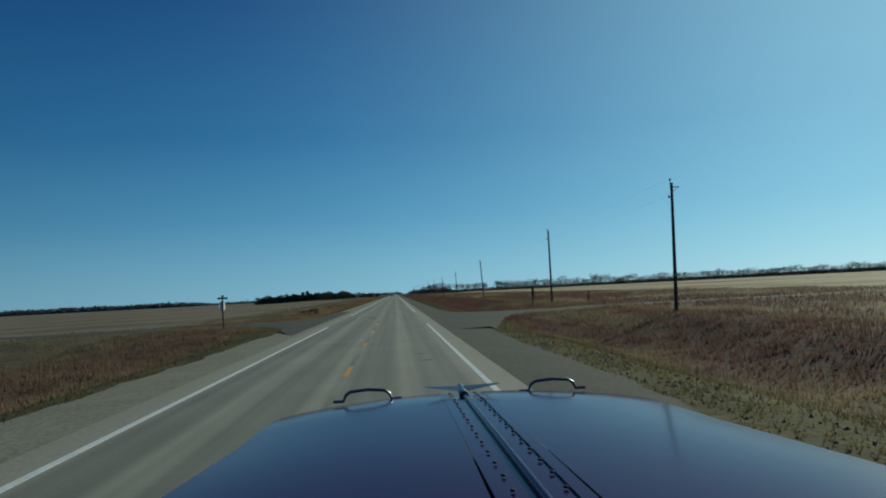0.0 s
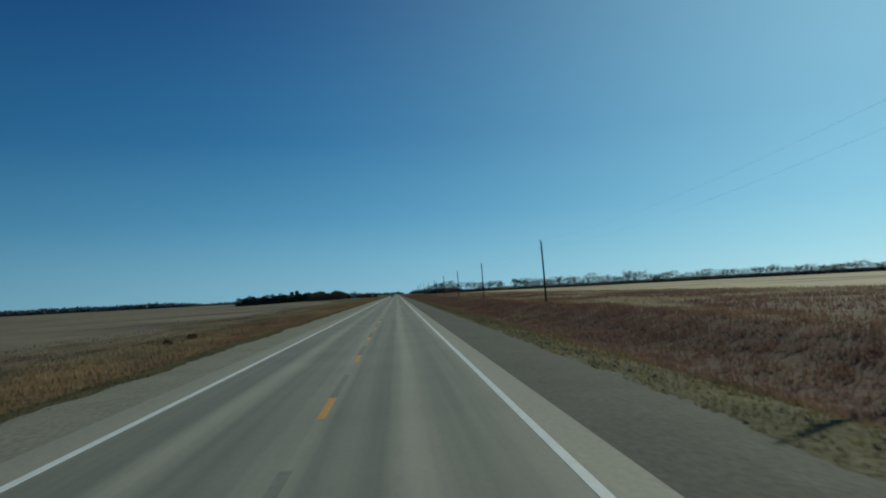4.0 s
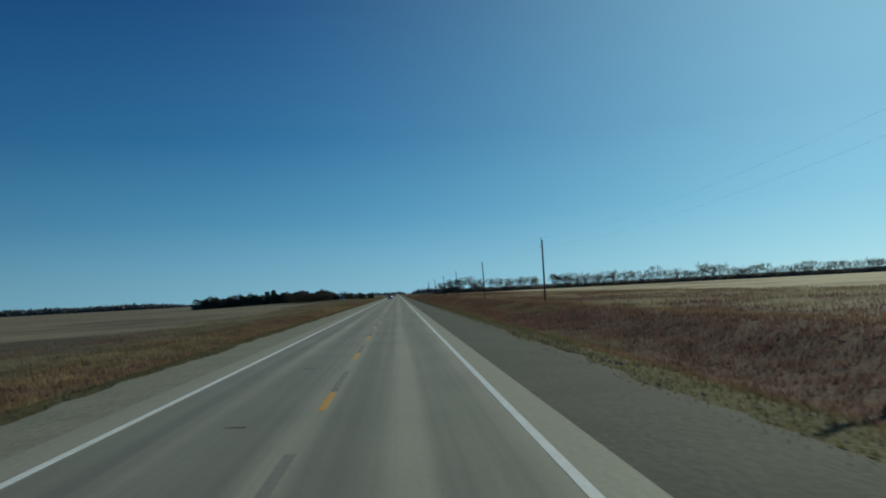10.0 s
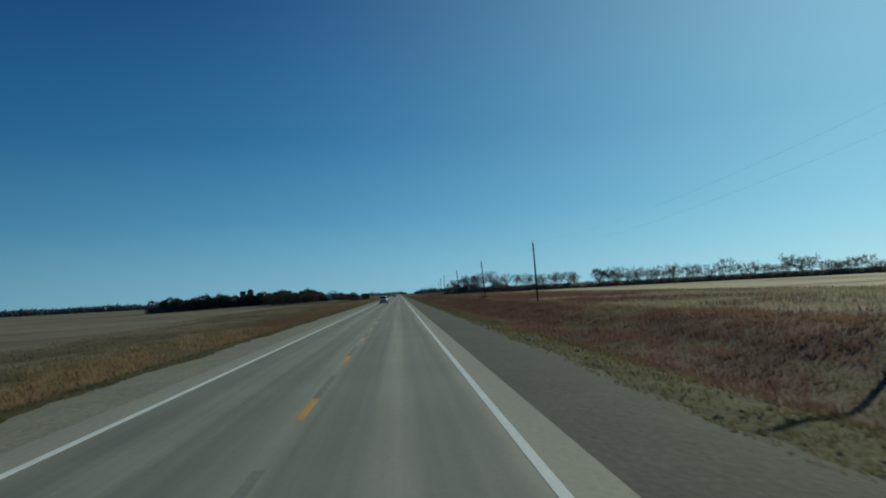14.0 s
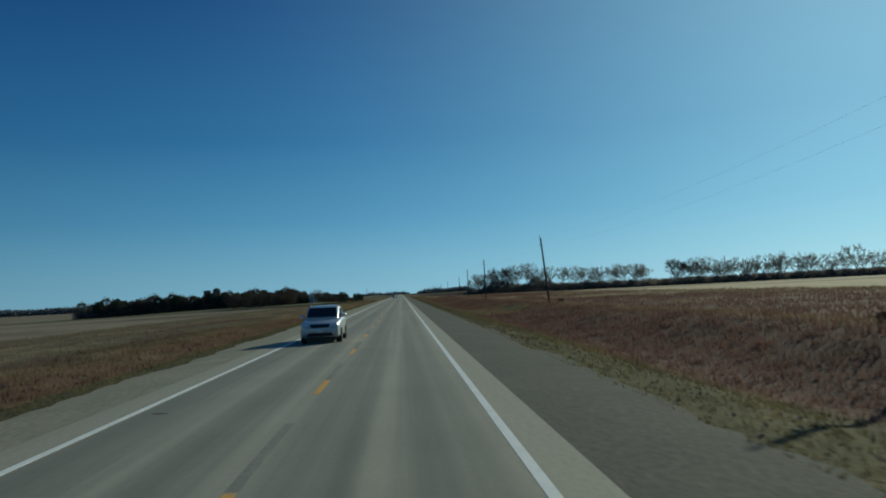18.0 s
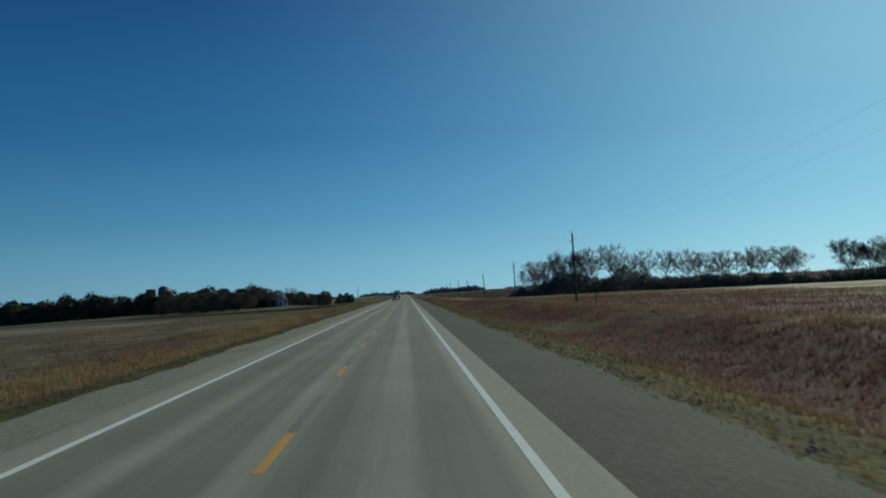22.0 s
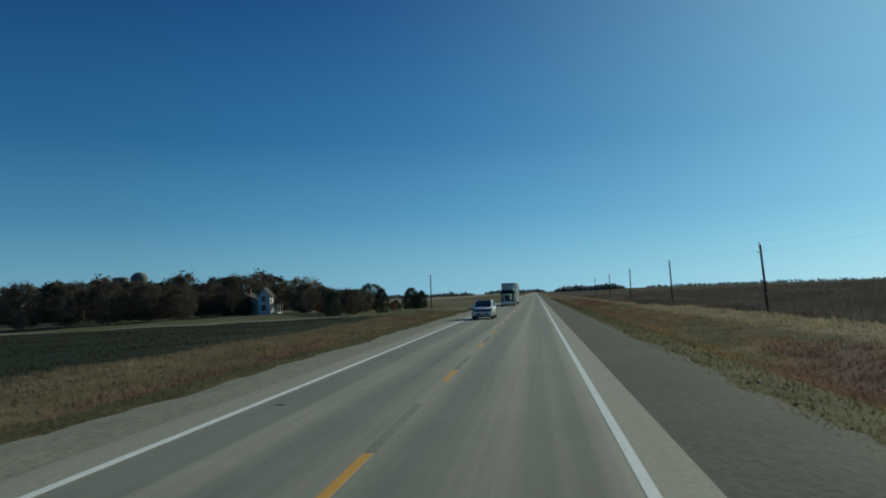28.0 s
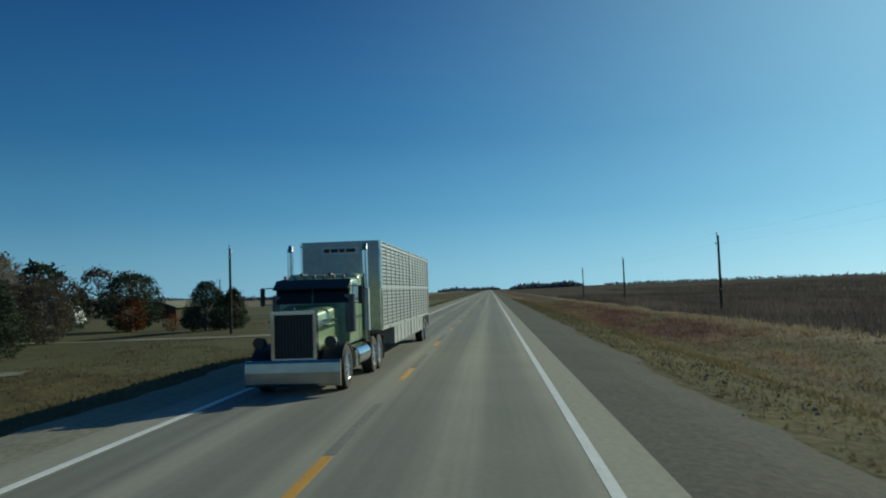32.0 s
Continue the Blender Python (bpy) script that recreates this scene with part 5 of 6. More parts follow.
def arched_shed(x, y):
    t = thing("arched_shed", pose(x, y, gz(x, y), 0, 0, 0), "white arched metal shed behind the evergreens", "shed")
    n = 15
    arc = lambda r: [(r * math.cos(a), max(0.0, 1.05 * r * math.sin(a))) for a in np.linspace(0, math.pi, n)]
    bm = bmesh.new()
    loft(bm, [[(px, yy, pz - 0.3) for px, pz in arc(4.4)] for yy in (0.0, 2.8)])
    part("end_wall", bm, M_SIDING, t)
    for k in range(3):
        bm = bmesh.new()
        loft(bm, [[(px, k * 0.95 - 0.15 + o, pz - 0.3) for px, pz in arc(r)] for o, r in ((0.0, 4.43), (0.2, 4.5), (0.74, 4.5), (0.94, 4.43))], close=False)
        part("rib_panel", bm, M_WHITEPAINT, t)
    bm = box(bmesh.new(), -1.6, 1.6, -0.06, 0.02, -0.2, 3.2)
    part("sliding_door", bm, M_ALU, t)


arched_shed(-65.5, 1203)


def lane(name, way, half, label):
    """A narrow gravel lane along a way of (x, y) points."""
    way = np.array(way, float)
    run = np.concatenate([[0], np.cumsum(np.hypot(*np.diff(way, axis=0).T))])
    at = np.linspace(0, run[-1], 36)
    px, py = np.interp(at, run, way[:, 0]), np.interp(at, run, way[:, 1])
    dx, dy = np.gradient(px), np.gradient(py)
    long = np.hypot(dx, dy)
    bm = bmesh.new()
    rows = []
    for i in range(36):
        w = half * (1 + 0.12 * math.sin(1.7 * i))
        rows.append([bm.verts.new((px[i] - o * dy[i] / long[i], py[i] + o * dx[i] / long[i], gz(px[i] - o * dy[i] / long[i], py[i] + o * dx[i] / long[i]) + 0.04)) for o in (-w, -w / 3, w / 3, w)])
    for a, b in zip(rows, rows[1:]):
        for i in range(3):
            bm.faces.new((a[i], b[i], b[i + 1], a[i + 1]))
    bmesh.ops.recalc_face_normals(bm, faces=bm.faces[:])
    tagged(part(name, bm, M_SHOULDER), label, "driveway", "", "structure")


lane("farm_drive", ((-6.9, 1149), (-14, 1151.5), (-24, 1152.6), (-36, 1152.6), (-46, 1155), (-52, 1160)), 1.3, "pale gravel farm drive across the lawn")
lane("field_path", ((-19, 1123), (-30, 1118.5), (-50, 1106.6), (-63, 1100.6), (-90, 1092)), 1.5, "pale mown path behind the dark green field")


def low_shed(x, y):
    """A low farm building with a pale roof, far back in the yard."""
    t = thing("farm_shed", pose(x, y, gz(x, y), 0, 0, -12), "low brown farm shed with a pale metal roof", "shed")
    part("wall", block(bmesh.new(), -3.0, 3.0, 0, 8, -0.4, 1.9, 0.9), M_POLE, t)
    part("roof", gable(bmesh.new(), -3.0, 3.0, 0, 8, 1.98, 0.95), M_SHOULDER, t)
    part("sliding_door", box(bmesh.new(), -1.1, 1.1, -0.07, -0.01, 0, 1.8, 0.01), M_RUSTY, t)


low_shed(-52.5, 1213)
# ---- vehicles ----
def slab(hw, z0, z1, y, r=0.12, crown=0.0):
    """A rounded upright section across the vehicle, at y."""
    out = []
    for sx, z, c in ((1, z0, 0), (1, z1, 1), (-1, z1, 2), (-1, z0, 3)):
        for k in range(4):
            a = math.radians(-90 + 90 * c + 30 * k)
            cx, cz = sx * (hw - r), z + (r if z == z0 else -r)
            out.append((cx + r * math.cos(a), y, cz + r * math.sin(a)))
    if crown:
        out = [(x, yy, z + (crown * (1 - (x / hw) ** 2) if z > (z0 + z1) / 2 else 0)) for x, yy, z in out]
    return out


def wheel(parent, x, y, r, w, side, spokes=5, hub=M_CHROME, dish=M_BLACK):
    bm = bmesh.new()
    prof = [(0.62 * r, -w / 2), (0.93 * r, -w / 2), (r, -w / 2 + 0.03), (r, w / 2 - 0.03), (0.93 * r, w / 2), (0.62 * r, w / 2)]
    loft(bm, [[(x + o, y + q * math.cos(a), r + q * math.sin(a)) for q, o in prof] for a in np.linspace(0, 2 * math.pi, 29)], caps=False)
    tyre = part("wheel", bm, M_RUBBER, parent, "", True)
    bm = bmesh.new()
    s = side * (w / 2 - 0.02)
    rod(bm, (x - s, y, r), (x + s * 0.55, y, r), 0.60 * r, 0.60 * r, 24)
    part("rim", bm, dish, tyre)
    for k in range(spokes):
        a = 2 * math.pi * k / spokes + 0.3
        bm = bmesh.new()
        rod(bm, (x + s * 0.9, y + 0.08 * r * math.cos(a), r + 0.08 * r * math.sin(a)), (x + s * 0.8, y + 0.6 * r * math.cos(a), r + 0.6 * r * math.sin(a)), 0.10 * r, 0.075 * r, 6)
        part("spoke", bm, hub, tyre)
    bm = bmesh.new()
    loft(bm, [[(x + s * o, y + q * math.cos(a), r + q * math.sin(a)) for q, o in ((0.56 * r, 0.85), (0.62 * r, 1.04), (0.66 * r, 0.9))] for a in np.linspace(0, 2 * math.pi, 25)], caps=False)
    part("rim_edge", bm, hub, tyre, "", True)
    return tyre


def quad(parent, name, pts, material, off, label=""):
    """A pane or panel through pts, with a little thickness along off."""
    bm = bmesh.new()
    loft(bm, [[tuple(p) for p in pts], [tuple(np.array(p) + np.array(off)) for p in pts]])
    return part(name, bm, material, parent, label)


def passenger_car(name, m, paint, label, tall, length, hood_z, roof_rack, sleek=False):
    """An upright estate or off-roader that faces -y; its front is at y = 0."""
    c = thing(name, m, label, "car")
    L, hw = length, 0.93
    body = bmesh.new()
    st = [(0.02, 0.72, 0.42, 0.74), (0.10, 0.84, 0.30, hood_z - 0.14), (0.30, 0.90, 0.26, hood_z - 0.06), (0.75, hw, 0.24, hood_z), (1.25, hw, 0.24, hood_z + 0.07), (L - 0.8, hw, 0.24, hood_z + 0.10), (L - 0.2, 0.91, 0.30, hood_z + 0.06), (L, 0.84, 0.42, hood_z - 0.02)]
    if sleek:
        st = [(0.0, 0.62, 0.42, 0.80), (0.08, 0.76, 0.32, 0.87), (0.25, 0.86, 0.27, 0.95), (0.55, 0.91, 0.25, 1.01), (1.0, hw, 0.25, 1.05), (1.4, hw, 0.25, 1.07), (L - 0.8, hw, 0.26, 1.12), (L - 0.2, 0.90, 0.34, 1.06), (L, 0.80, 0.46, 0.95)]
    loft(body, [slab(w, z0, z1, y, 0.13, 0.03) for y, w, z0, z1 in st])
    part("body", body, paint, c, "", True)
    cab = bmesh.new()
    b = hood_z + 0.02
    st = [(1.15, 0.80, b - 0.12, b + 0.10), (1.50, 0.80, b - 0.1, b + 0.30), (1.95, 0.77, b - 0.1, tall - 0.06), (2.5, 0.76, b - 0.1, tall), (L - 1.2, 0.75, b - 0.1, tall - 0.03), (L - 0.55, 0.73, b - 0.1, tall - 0.12), (L - 0.14, 0.76, b - 0.1, b + 0.12)]
    if sleek:
        st = [(0.92, 0.80, b - 0.12, b - 0.02), (1.5, 0.79, b - 0.1, b + 0.235), (2.05, 0.75, b - 0.1, tall - 0.10), (2.6, 0.73, b - 0.1, tall), (L - 1.4, 0.72, b - 0.1, tall - 0.03), (L - 0.7, 0.70, b - 0.1, tall - 0.14), (L - 0.1, 0.74, b - 0.1, b + 0.12)]
    loft(cab, [slab(w, z0, z1, y, 0.10, 0.03) for y, w, z0, z1 in st])
    part("cabin", cab, paint, c, "", True)
    low, high = ((1.02, b + 0.055), (1.98, tall - 0.115)) if sleek else ((1.27, b + 0.16), (1.88, tall - 0.10))
    quad(c, "windscreen", [(-0.72, *low), (0.72, *low), (0.66, *high), (-0.66, *high)], M_DARKGLASS, (0, -0.05, 0.035))
    for s in (1, -1):
        x0, x1 = s * 0.775, s * 0.715
        sill = b + (0.03 if sleek else 0.08)
        quad(c, "side_window", [(x0, 1.45 if sleek else 1.62, sill), (x0, 2.55, sill), (x1, 2.55, tall - 0.12), (x1, 2.05, tall - 0.14)], M_DARKGLASS, (s * 0.055, 0, 0))
        quad(c, "side_window", [(x0, 2.63, sill), (x0, L - 1.0, sill + 0.03), (x1, L - 1.05, tall - 0.16), (x1, 2.63, tall - 0.12)], M_DARKGLASS, (s * 0.055, 0, 0))
        quad(c, "quarter_window", [(x0, L - 0.93, sill + 0.05), (x0, L - 0.55, sill + 0.16), (x1, L - 0.72, tall - 0.2), (x1, L - 0.98, tall - 0.16)], M_DARKGLASS, (s * 0.05, 0, 0))
        if sleek:
            for y in (2.55, L - 1.0):
                quad(c, "window_pillar", [(x0, y, sill), (x0, y + 0.08, sill), (x1, y + 0.08, tall - 0.14), (x1, y, tall - 0.13)], M_BLACK, (s * 0.053, 0, 0))
        bm = bmesh.new()
        loft(bm, [slab(0.09, b + 0.10, b + 0.25, 1.62, 0.05), slab(0.11, b + 0.09, b + 0.27, 1.72, 0.05)])
        bmesh.ops.translate(bm, verts=bm.verts, vec=(s * 1.02, 0, 0))
        part("door_mirror", bm, paint, c, "", True)
        if sleek:
            lamp_ = quad(c, "headlamp", [(s * 0.48, 0.0, 0.69), (s * 0.78, 0.07, 0.72), (s * 0.93, 0.56, 0.95), (s * 0.62, 0.10, 0.89)], M_SMOKED, (s * 0.014, -0.05, 0.03))
            quad(lamp_, "lens", [(s * 0.66, 0.0, 0.75), (s * 0.76, 0.02, 0.76), (s * 0.86, 0.24, 0.87), (s * 0.72, 0.05, 0.85)], M_RIVET, (s * 0.02, -0.035, 0.035))
        else:
            quad(c, "headlamp", [(s * 0.46, 0.0, hood_z - 0.29), (s * 0.76, 0.055, hood_z - 0.25), (s * 0.80, 0.16, hood_z - 0.11), (s * 0.50, 0.065, hood_z - 0.135)], M_LAMPGLASS, (0, -0.045, 0.01))
        quad(c, "fog_lamp", [(s * 0.56, 0.03, 0.44), (s * 0.70, 0.06, 0.44), (s * 0.70, 0.06, 0.55), (s * 0.56, 0.03, 0.55)], M_LAMPGLASS, (0, -0.02, 0))
        for y in (2.45, 3.35):
            part("door_handle", box(bmesh.new(), min(s * 0.925, s * 0.96), max(s * 0.925, s * 0.96), y, y + 0.17, hood_z - 0.03, hood_z + 0.01, 0.006), paint, c)
        for y in (0.90, L - 0.92):
            bm = bmesh.new()
            big = 0.39 if sleek else 0.36
            rod(bm, (s * 0.70, y, big), (s * 0.934, y, big), big + 0.05, big + 0.05, 26)
            part("wheel_arch", bm, M_BLACK, c)
            wheel(c, s * 0.86, y, big, 0.23, s, 6, M_WHEELMETAL if sleek else M_SILVER, M_RIVET)
        if roof_rack:
            bm, up = bmesh.new(), 0.0 if sleek else 0.04
            loft(bm, [[(s * x + 0.016 * math.cos(a), y, z + 0.02 * math.sin(a)) for a in np.linspace(0, 2 * math.pi, 8, endpoint=False)] for x, y, z in ((0.63, 2.12, tall - 0.05), (0.63, 2.25, tall + 0.012 + up), (0.625, 2.8, tall + 0.028 + up), (0.615, L - 1.5, tall + 0.008 + up), (0.61, L - 1.22, tall - 0.07))])
            part("roof_rail", bm, M_BLACK, c, "", True)
    if sleek:
        gr = quad(c, "grille", [(-0.54, 0.0, 0.68), (0.54, 0.0, 0.68), (0.63, 0.07, 0.87), (-0.63, 0.07, 0.87)], M_BLACK, (0, -0.06, 0.012))
        for k in range(3):
            z = 0.715 + 0.045 * k
            part("grille_bar", box(bmesh.new(), -0.54, 0.54, -0.062 + 0.017 * k, -0.045 + 0.017 * k, z, z + 0.014, 0.003), M_RIVET, gr)
        part("lower_bumper", box(bmesh.new(), -0.72, 0.72, 0.05, 0.5, 0.20, 0.345, 0.03), M_BLACK, c)
        quad(c, "air_intake", [(-0.52, 0.04, 0.40), (0.52, 0.04, 0.40), (0.60, 0.02, 0.52), (-0.60, 0.02, 0.52)], M_BLACK, (0, -0.05, 0))
        plate = quad(c, "number_plate", [(-0.16, -0.02, 0.42), (0.16, -0.02, 0.42), (0.16, -0.02, 0.57), (-0.16, -0.02, 0.57)], M_SIGNBACK, (0, -0.015, 0))
        part("plate_bar", box(bmesh.new(), -0.11, 0.11, -0.042, -0.034, 0.46, 0.52), M_RUSTY, plate)
        part("badge", rod(bmesh.new(), (0, -0.01, 0.77), (0, -0.065, 0.765), 0.05, 0.05, 16), M_RIVET, c)
        for s in (1, -1):
            part("wiper", rod(bmesh.new(), (s * 0.35 - 0.3, 1.12, b + 0.17), (s * 0.35 + 0.22, 1.22, b + 0.22), 0.009, sides=6), M_BLACK, c)
    else:
        quad(c, "grille", [(-0.42, 0.0, hood_z - 0.30), (0.42, 0.0, hood_z - 0.30), (0.46, 0.06, hood_z - 0.15), (-0.46, 0.06, hood_z - 0.15)], M_BLACK, (0, -0.04, 0.01))
        quad(c, "air_intake", [(-0.62, 0.05, 0.34), (0.62, 0.05, 0.34), (0.56, 0.015, 0.50), (-0.56, 0.015, 0.50)], M_BLACK, (0, -0.05, 0))
        quad(c, "number_plate", [(-0.16, 0.0, 0.50), (0.16, 0.0, 0.50), (0.16, 0.0, 0.64), (-0.16, 0.0, 0.64)], M_SIGNBACK, (0, -0.015, 0))
    quad(c, "sunroof", [(-0.56, 2.22, tall - 0.035), (0.56, 2.22, tall - 0.035), (0.56, 3.3, tall + 0.008), (-0.56, 3.3, tall + 0.008)], M_RUBBER if sleek else M_DARKGLASS, (0, 0, 0.028))
    part("underbody", box(bmesh.new(), -0.8, 0.8, 0.5, L - 0.4, 0.18, 0.3), M_BLACK, c)
    return c


passenger_car("white_suv", pose(-2.03, 1049.3, 0, 0, 0, -1) @ Matrix.Diagonal((0.94, 0.94, 0.94, 1)), M_PEARL, "white sport utility car with tinted windows on the highway", 1.66, 4.6, 1.02, True, True)
passenger_car("silver_suv", pose(-1.9, 684.4, 0, 0, 0, 0), M_SILVER, "boxy silver off-road car with headlamps on the highway", 1.72, 4.6, 1.05, True)


def cattle_truck(m):
    """A long-nosed tractor with a slatted livestock trailer; its front is at y = 0 and it faces -y."""
    t = thing("tractor_unit", m, "pale green long-nosed truck tractor with chrome bumper and twin stacks", "truck")
    P = lambda name, bm, mat, label="", parent=t, smooth=False: part(name, bm, mat, parent, label, smooth)
    bm = bmesh.new()
    prism(bm, [(0.0, 0.20), (-0.05, 0.26), (-0.06, 0.50), (-0.05, 0.70), (-0.01, 0.76), (0.05, 0.76), (0.05, 0.20)], -1.05, 1.05)
    P("bumper", bm, M_POLISHED, "deep polished chrome bumper")
    # radiator shell and grille bars
    bm = bmesh.new()
    for x0, x1, z0, z1 in ((-0.51, -0.43, 0.78, 1.74), (0.43, 0.51, 0.78, 1.74), (-0.51, 0.51, 1.74, 1.82), (-0.51, 0.51, 0.74, 0.785)):
        box(bm, x0, x1, 0.10, 0.30, z0, z1, 0.015)
    P("grille_shell", bm, M_CHROME)
    P("radiator", box(bmesh.new(), -0.43, 0.43, 0.20, 0.28, 0.78, 1.74), M_BLACK)
    for k in range(12):
        x = -0.39 + k * 0.78 / 11
        P("grille_bar", rod(bmesh.new(), (x, 0.17, 0.79), (x, 0.17, 1.74), 0.004, sides=6), M_RIVET)
    P("ornament", rod(bmesh.new(), (0, 0.2, 1.82), (0, 0.2, 1.90), 0.03, 0.012), M_RIVET)
    # hood
    bm = bmesh.new()
    loft(bm, [slab(w, z0, z1, y, 0.12) for y, w, z0, z1 in ((0.30, 0.49, 0.9, 1.79), (1.0, 0.57, 0.9, 1.85), (1.85, 0.66, 0.9, 1.93))])
    P("hood", bm, M_GREENPAINT, "", t, True)
    for s in (1, -1):
        for z in (1.60, 1.48):
            P("hood_trim", box(bmesh.new(), min(s * 0.56, s * 0.675), max(s * 0.56, s * 0.675), 0.5, 1.8, z - 0.025, z + 0.005), M_CHROME if z > 1.6 else M_DARKGREEN)
        # mudguard, lamps, steps
        bm = bmesh.new()
        arc = [(0.95 - 0.70 * math.cos(a), 0.52 + 0.56 * math.sin(a)) for a in np.linspace(0.1, math.pi - 0.35, 12)]
        xi, xo = (0.57, 1.02) if s > 0 else (-1.02, -0.57)
        loft(bm, [[(xi, y, z), (xo, y, z), (xo, y, z - 0.06), (xi, y, z - 0.06)] for y, z in arc])
        P("mudguard", bm, M_BLACK, "", t, True)
        lamp_ob = P("headlamp", rod(bmesh.new(), (s * 0.80, 0.14, 1.13), (s * 0.80, 0.42, 1.13), 0.13, 0.11, 16), M_BLACK)
        P("lens", rod(bmesh.new(), (s * 0.80, 0.125, 1.13), (s * 0.80, 0.14, 1.13), 0.115, 0.12, 16), M_SMOKED, "", lamp_ob)
        wheel(t, s * 0.88, 1.0, 0.50, 0.27, s, 10, M_CHROME, M_ALU)
        P("air_cleaner", rod(bmesh.new(), (s * 0.86, 2.0, 1.25), (s * 0.86, 2.0, 2.15), 0.17, 0.17, 18), M_RIVET, "dull dark air cleaner drum", t, True)
        P("fuel_tank", rod(bmesh.new(), (s * 0.80, 2.1, 0.62), (s * 0.80, 3.6, 0.62), 0.29, 0.29, 22), M_CHROME, "", t, True)
        P("step", box(bmesh.new(), min(s * 0.72, s * 1.05), max(s * 0.72, s * 1.05), 1.75, 2.05, 0.42, 0.80, 0.02), M_CHROME)
        st = P("exhaust_stack", rod(bmesh.new(), (s * 1.0, 3.55, 0.9), (s * 1.0, 3.55, 3.30), 0.072, 0.072, 14), M_CHROME, "tall chrome exhaust stack", t, True)
        P("tip", rod(bmesh.new(), (s * 1.0, 3.55, 3.30), (s * 1.0, 3.64, 3.46), 0.075, 0.065, 14), M_POLISHED, "", st, True)
        P("heat_shield", rod(bmesh.new(), (s * 1.0, 3.55, 1.2), (s * 1.0, 3.55, 2.3), 0.10, 0.10, 14), M_STEEL, "", st, True)
        mir = P("mirror", box(bmesh.new(), min(s * 1.14, s * 1.25), max(s * 1.14, s * 1.25), 1.72, 1.79, 1.92, 2.36, 0.02), M_BLACK)
        for z in (1.95, 2.35):
            P("mirror_arm", rod(bmesh.new(), (s * 0.86, 1.95, z), (s * 1.15, 1.77, z), 0.014, sides=6), M_STEEL, "", mir)
        for y in (4.5, 5.45):
            wheel(t, s * 0.88, y, 0.49, 0.30, s, 10, M_CHROME, M_ALU)
        # doors and side glass
        quad(t, "side_window", [(s * 0.925, 2.05, 2.0), (s * 0.925, 2.75, 2.0), (s * 0.915, 2.75, 2.42), (s * 0.915, 2.15, 2.42)], M_DARKGLASS, (s * 0.02, 0, 0))
        quad(t, "door_trim", [(s * 0.925, 2.0, 1.55), (s * 0.925, 3.9, 1.55), (s * 0.925, 3.9, 1.63), (s * 0.925, 2.0, 1.63)], M_DARKGREEN, (s * 0.012, 0, 0))
        quad(t, "sleeper_window", [(s * 0.925, 3.25, 2.05), (s * 0.925, 3.6, 2.05), (s * 0.925, 3.6, 2.35), (s * 0.925, 3.25, 2.35)], M_DARKGLASS, (s * 0.015, 0, 0))
    # cab, sleeper, roof
    bm = bmesh.new()
    loft(bm, [slab(w, z0, z1, y, 0.11) for y, w, z0, z1 in ((1.84, 0.90, 0.95, 1.96), (1.95, 0.92, 0.95, 2.40), (2.15, 0.92, 0.95, 2.56), (2.95, 0.92, 0.95, 2.58))])
    P("cab", bm, M_GREENPAINT, "", t, True)
    bm = bmesh.new()
    loft(bm, [slab(0.925, 0.95, z1, y, 0.12) for y, z1 in ((2.97, 2.62), (3.1, 2.70), (3.95, 2.70))])
    P("sleeper", bm, M_GREENPAINT, "", t, True)
    for s in (1, -1):
        x0, x1 = sorted((s * 0.02, s * 0.885))
        quad(t, "windscreen", [(x0, 1.845, 1.95), (x1, 1.845, 1.95), (x1, 1.94, 2.40), (x0, 1.94, 2.40)], M_DARKGLASS, (0, -0.035, 0.01))
    bm = bmesh.new()
    prism(bm, [(2.0, 2.38), (1.68, 2.29), (1.66, 2.32), (2.0, 2.53)], -0.92, 0.92)
    P("sun_visor", bm, M_BLACK)
    for k in range(7):
        x = -0.72 + 0.24 * k
        lamp_ob = P("marker_lamp", rod(bmesh.new(), (x, 2.10, 2.55), (x, 2.10, 2.62), 0.045, 0.03, 10), M_RIVET)
        P("lens", rod(bmesh.new(), (x, 2.05, 2.61), (x, 2.09, 2.61), 0.035, 0.04, 8), M_AMBER, "", lamp_ob)
    for x in (-0.35, 0.35):
        P("air_horn", rod(bmesh.new(), (x, 2.2, 2.66), (x, 2.75, 2.66), 0.045, 0.016, 12), M_RIVET)
    P("frame_rail", box(bmesh.new(), -0.45, 0.45, 0.3, 6.2, 0.55, 0.88), M_BLACK)
    P("axle", rod(bmesh.new(), (-0.8, 1.0, 0.5), (0.8, 1.0, 0.5), 0.06), M_BLACK)
    P("mud_flap", box(bmesh.new(), -1.05, 1.05, 6.05, 6.08, 0.25, 0.9), M_RUBBER)
    return t


cattle_truck(pose(-2.06, 1105.7, 0, 0, 0, -0.8))


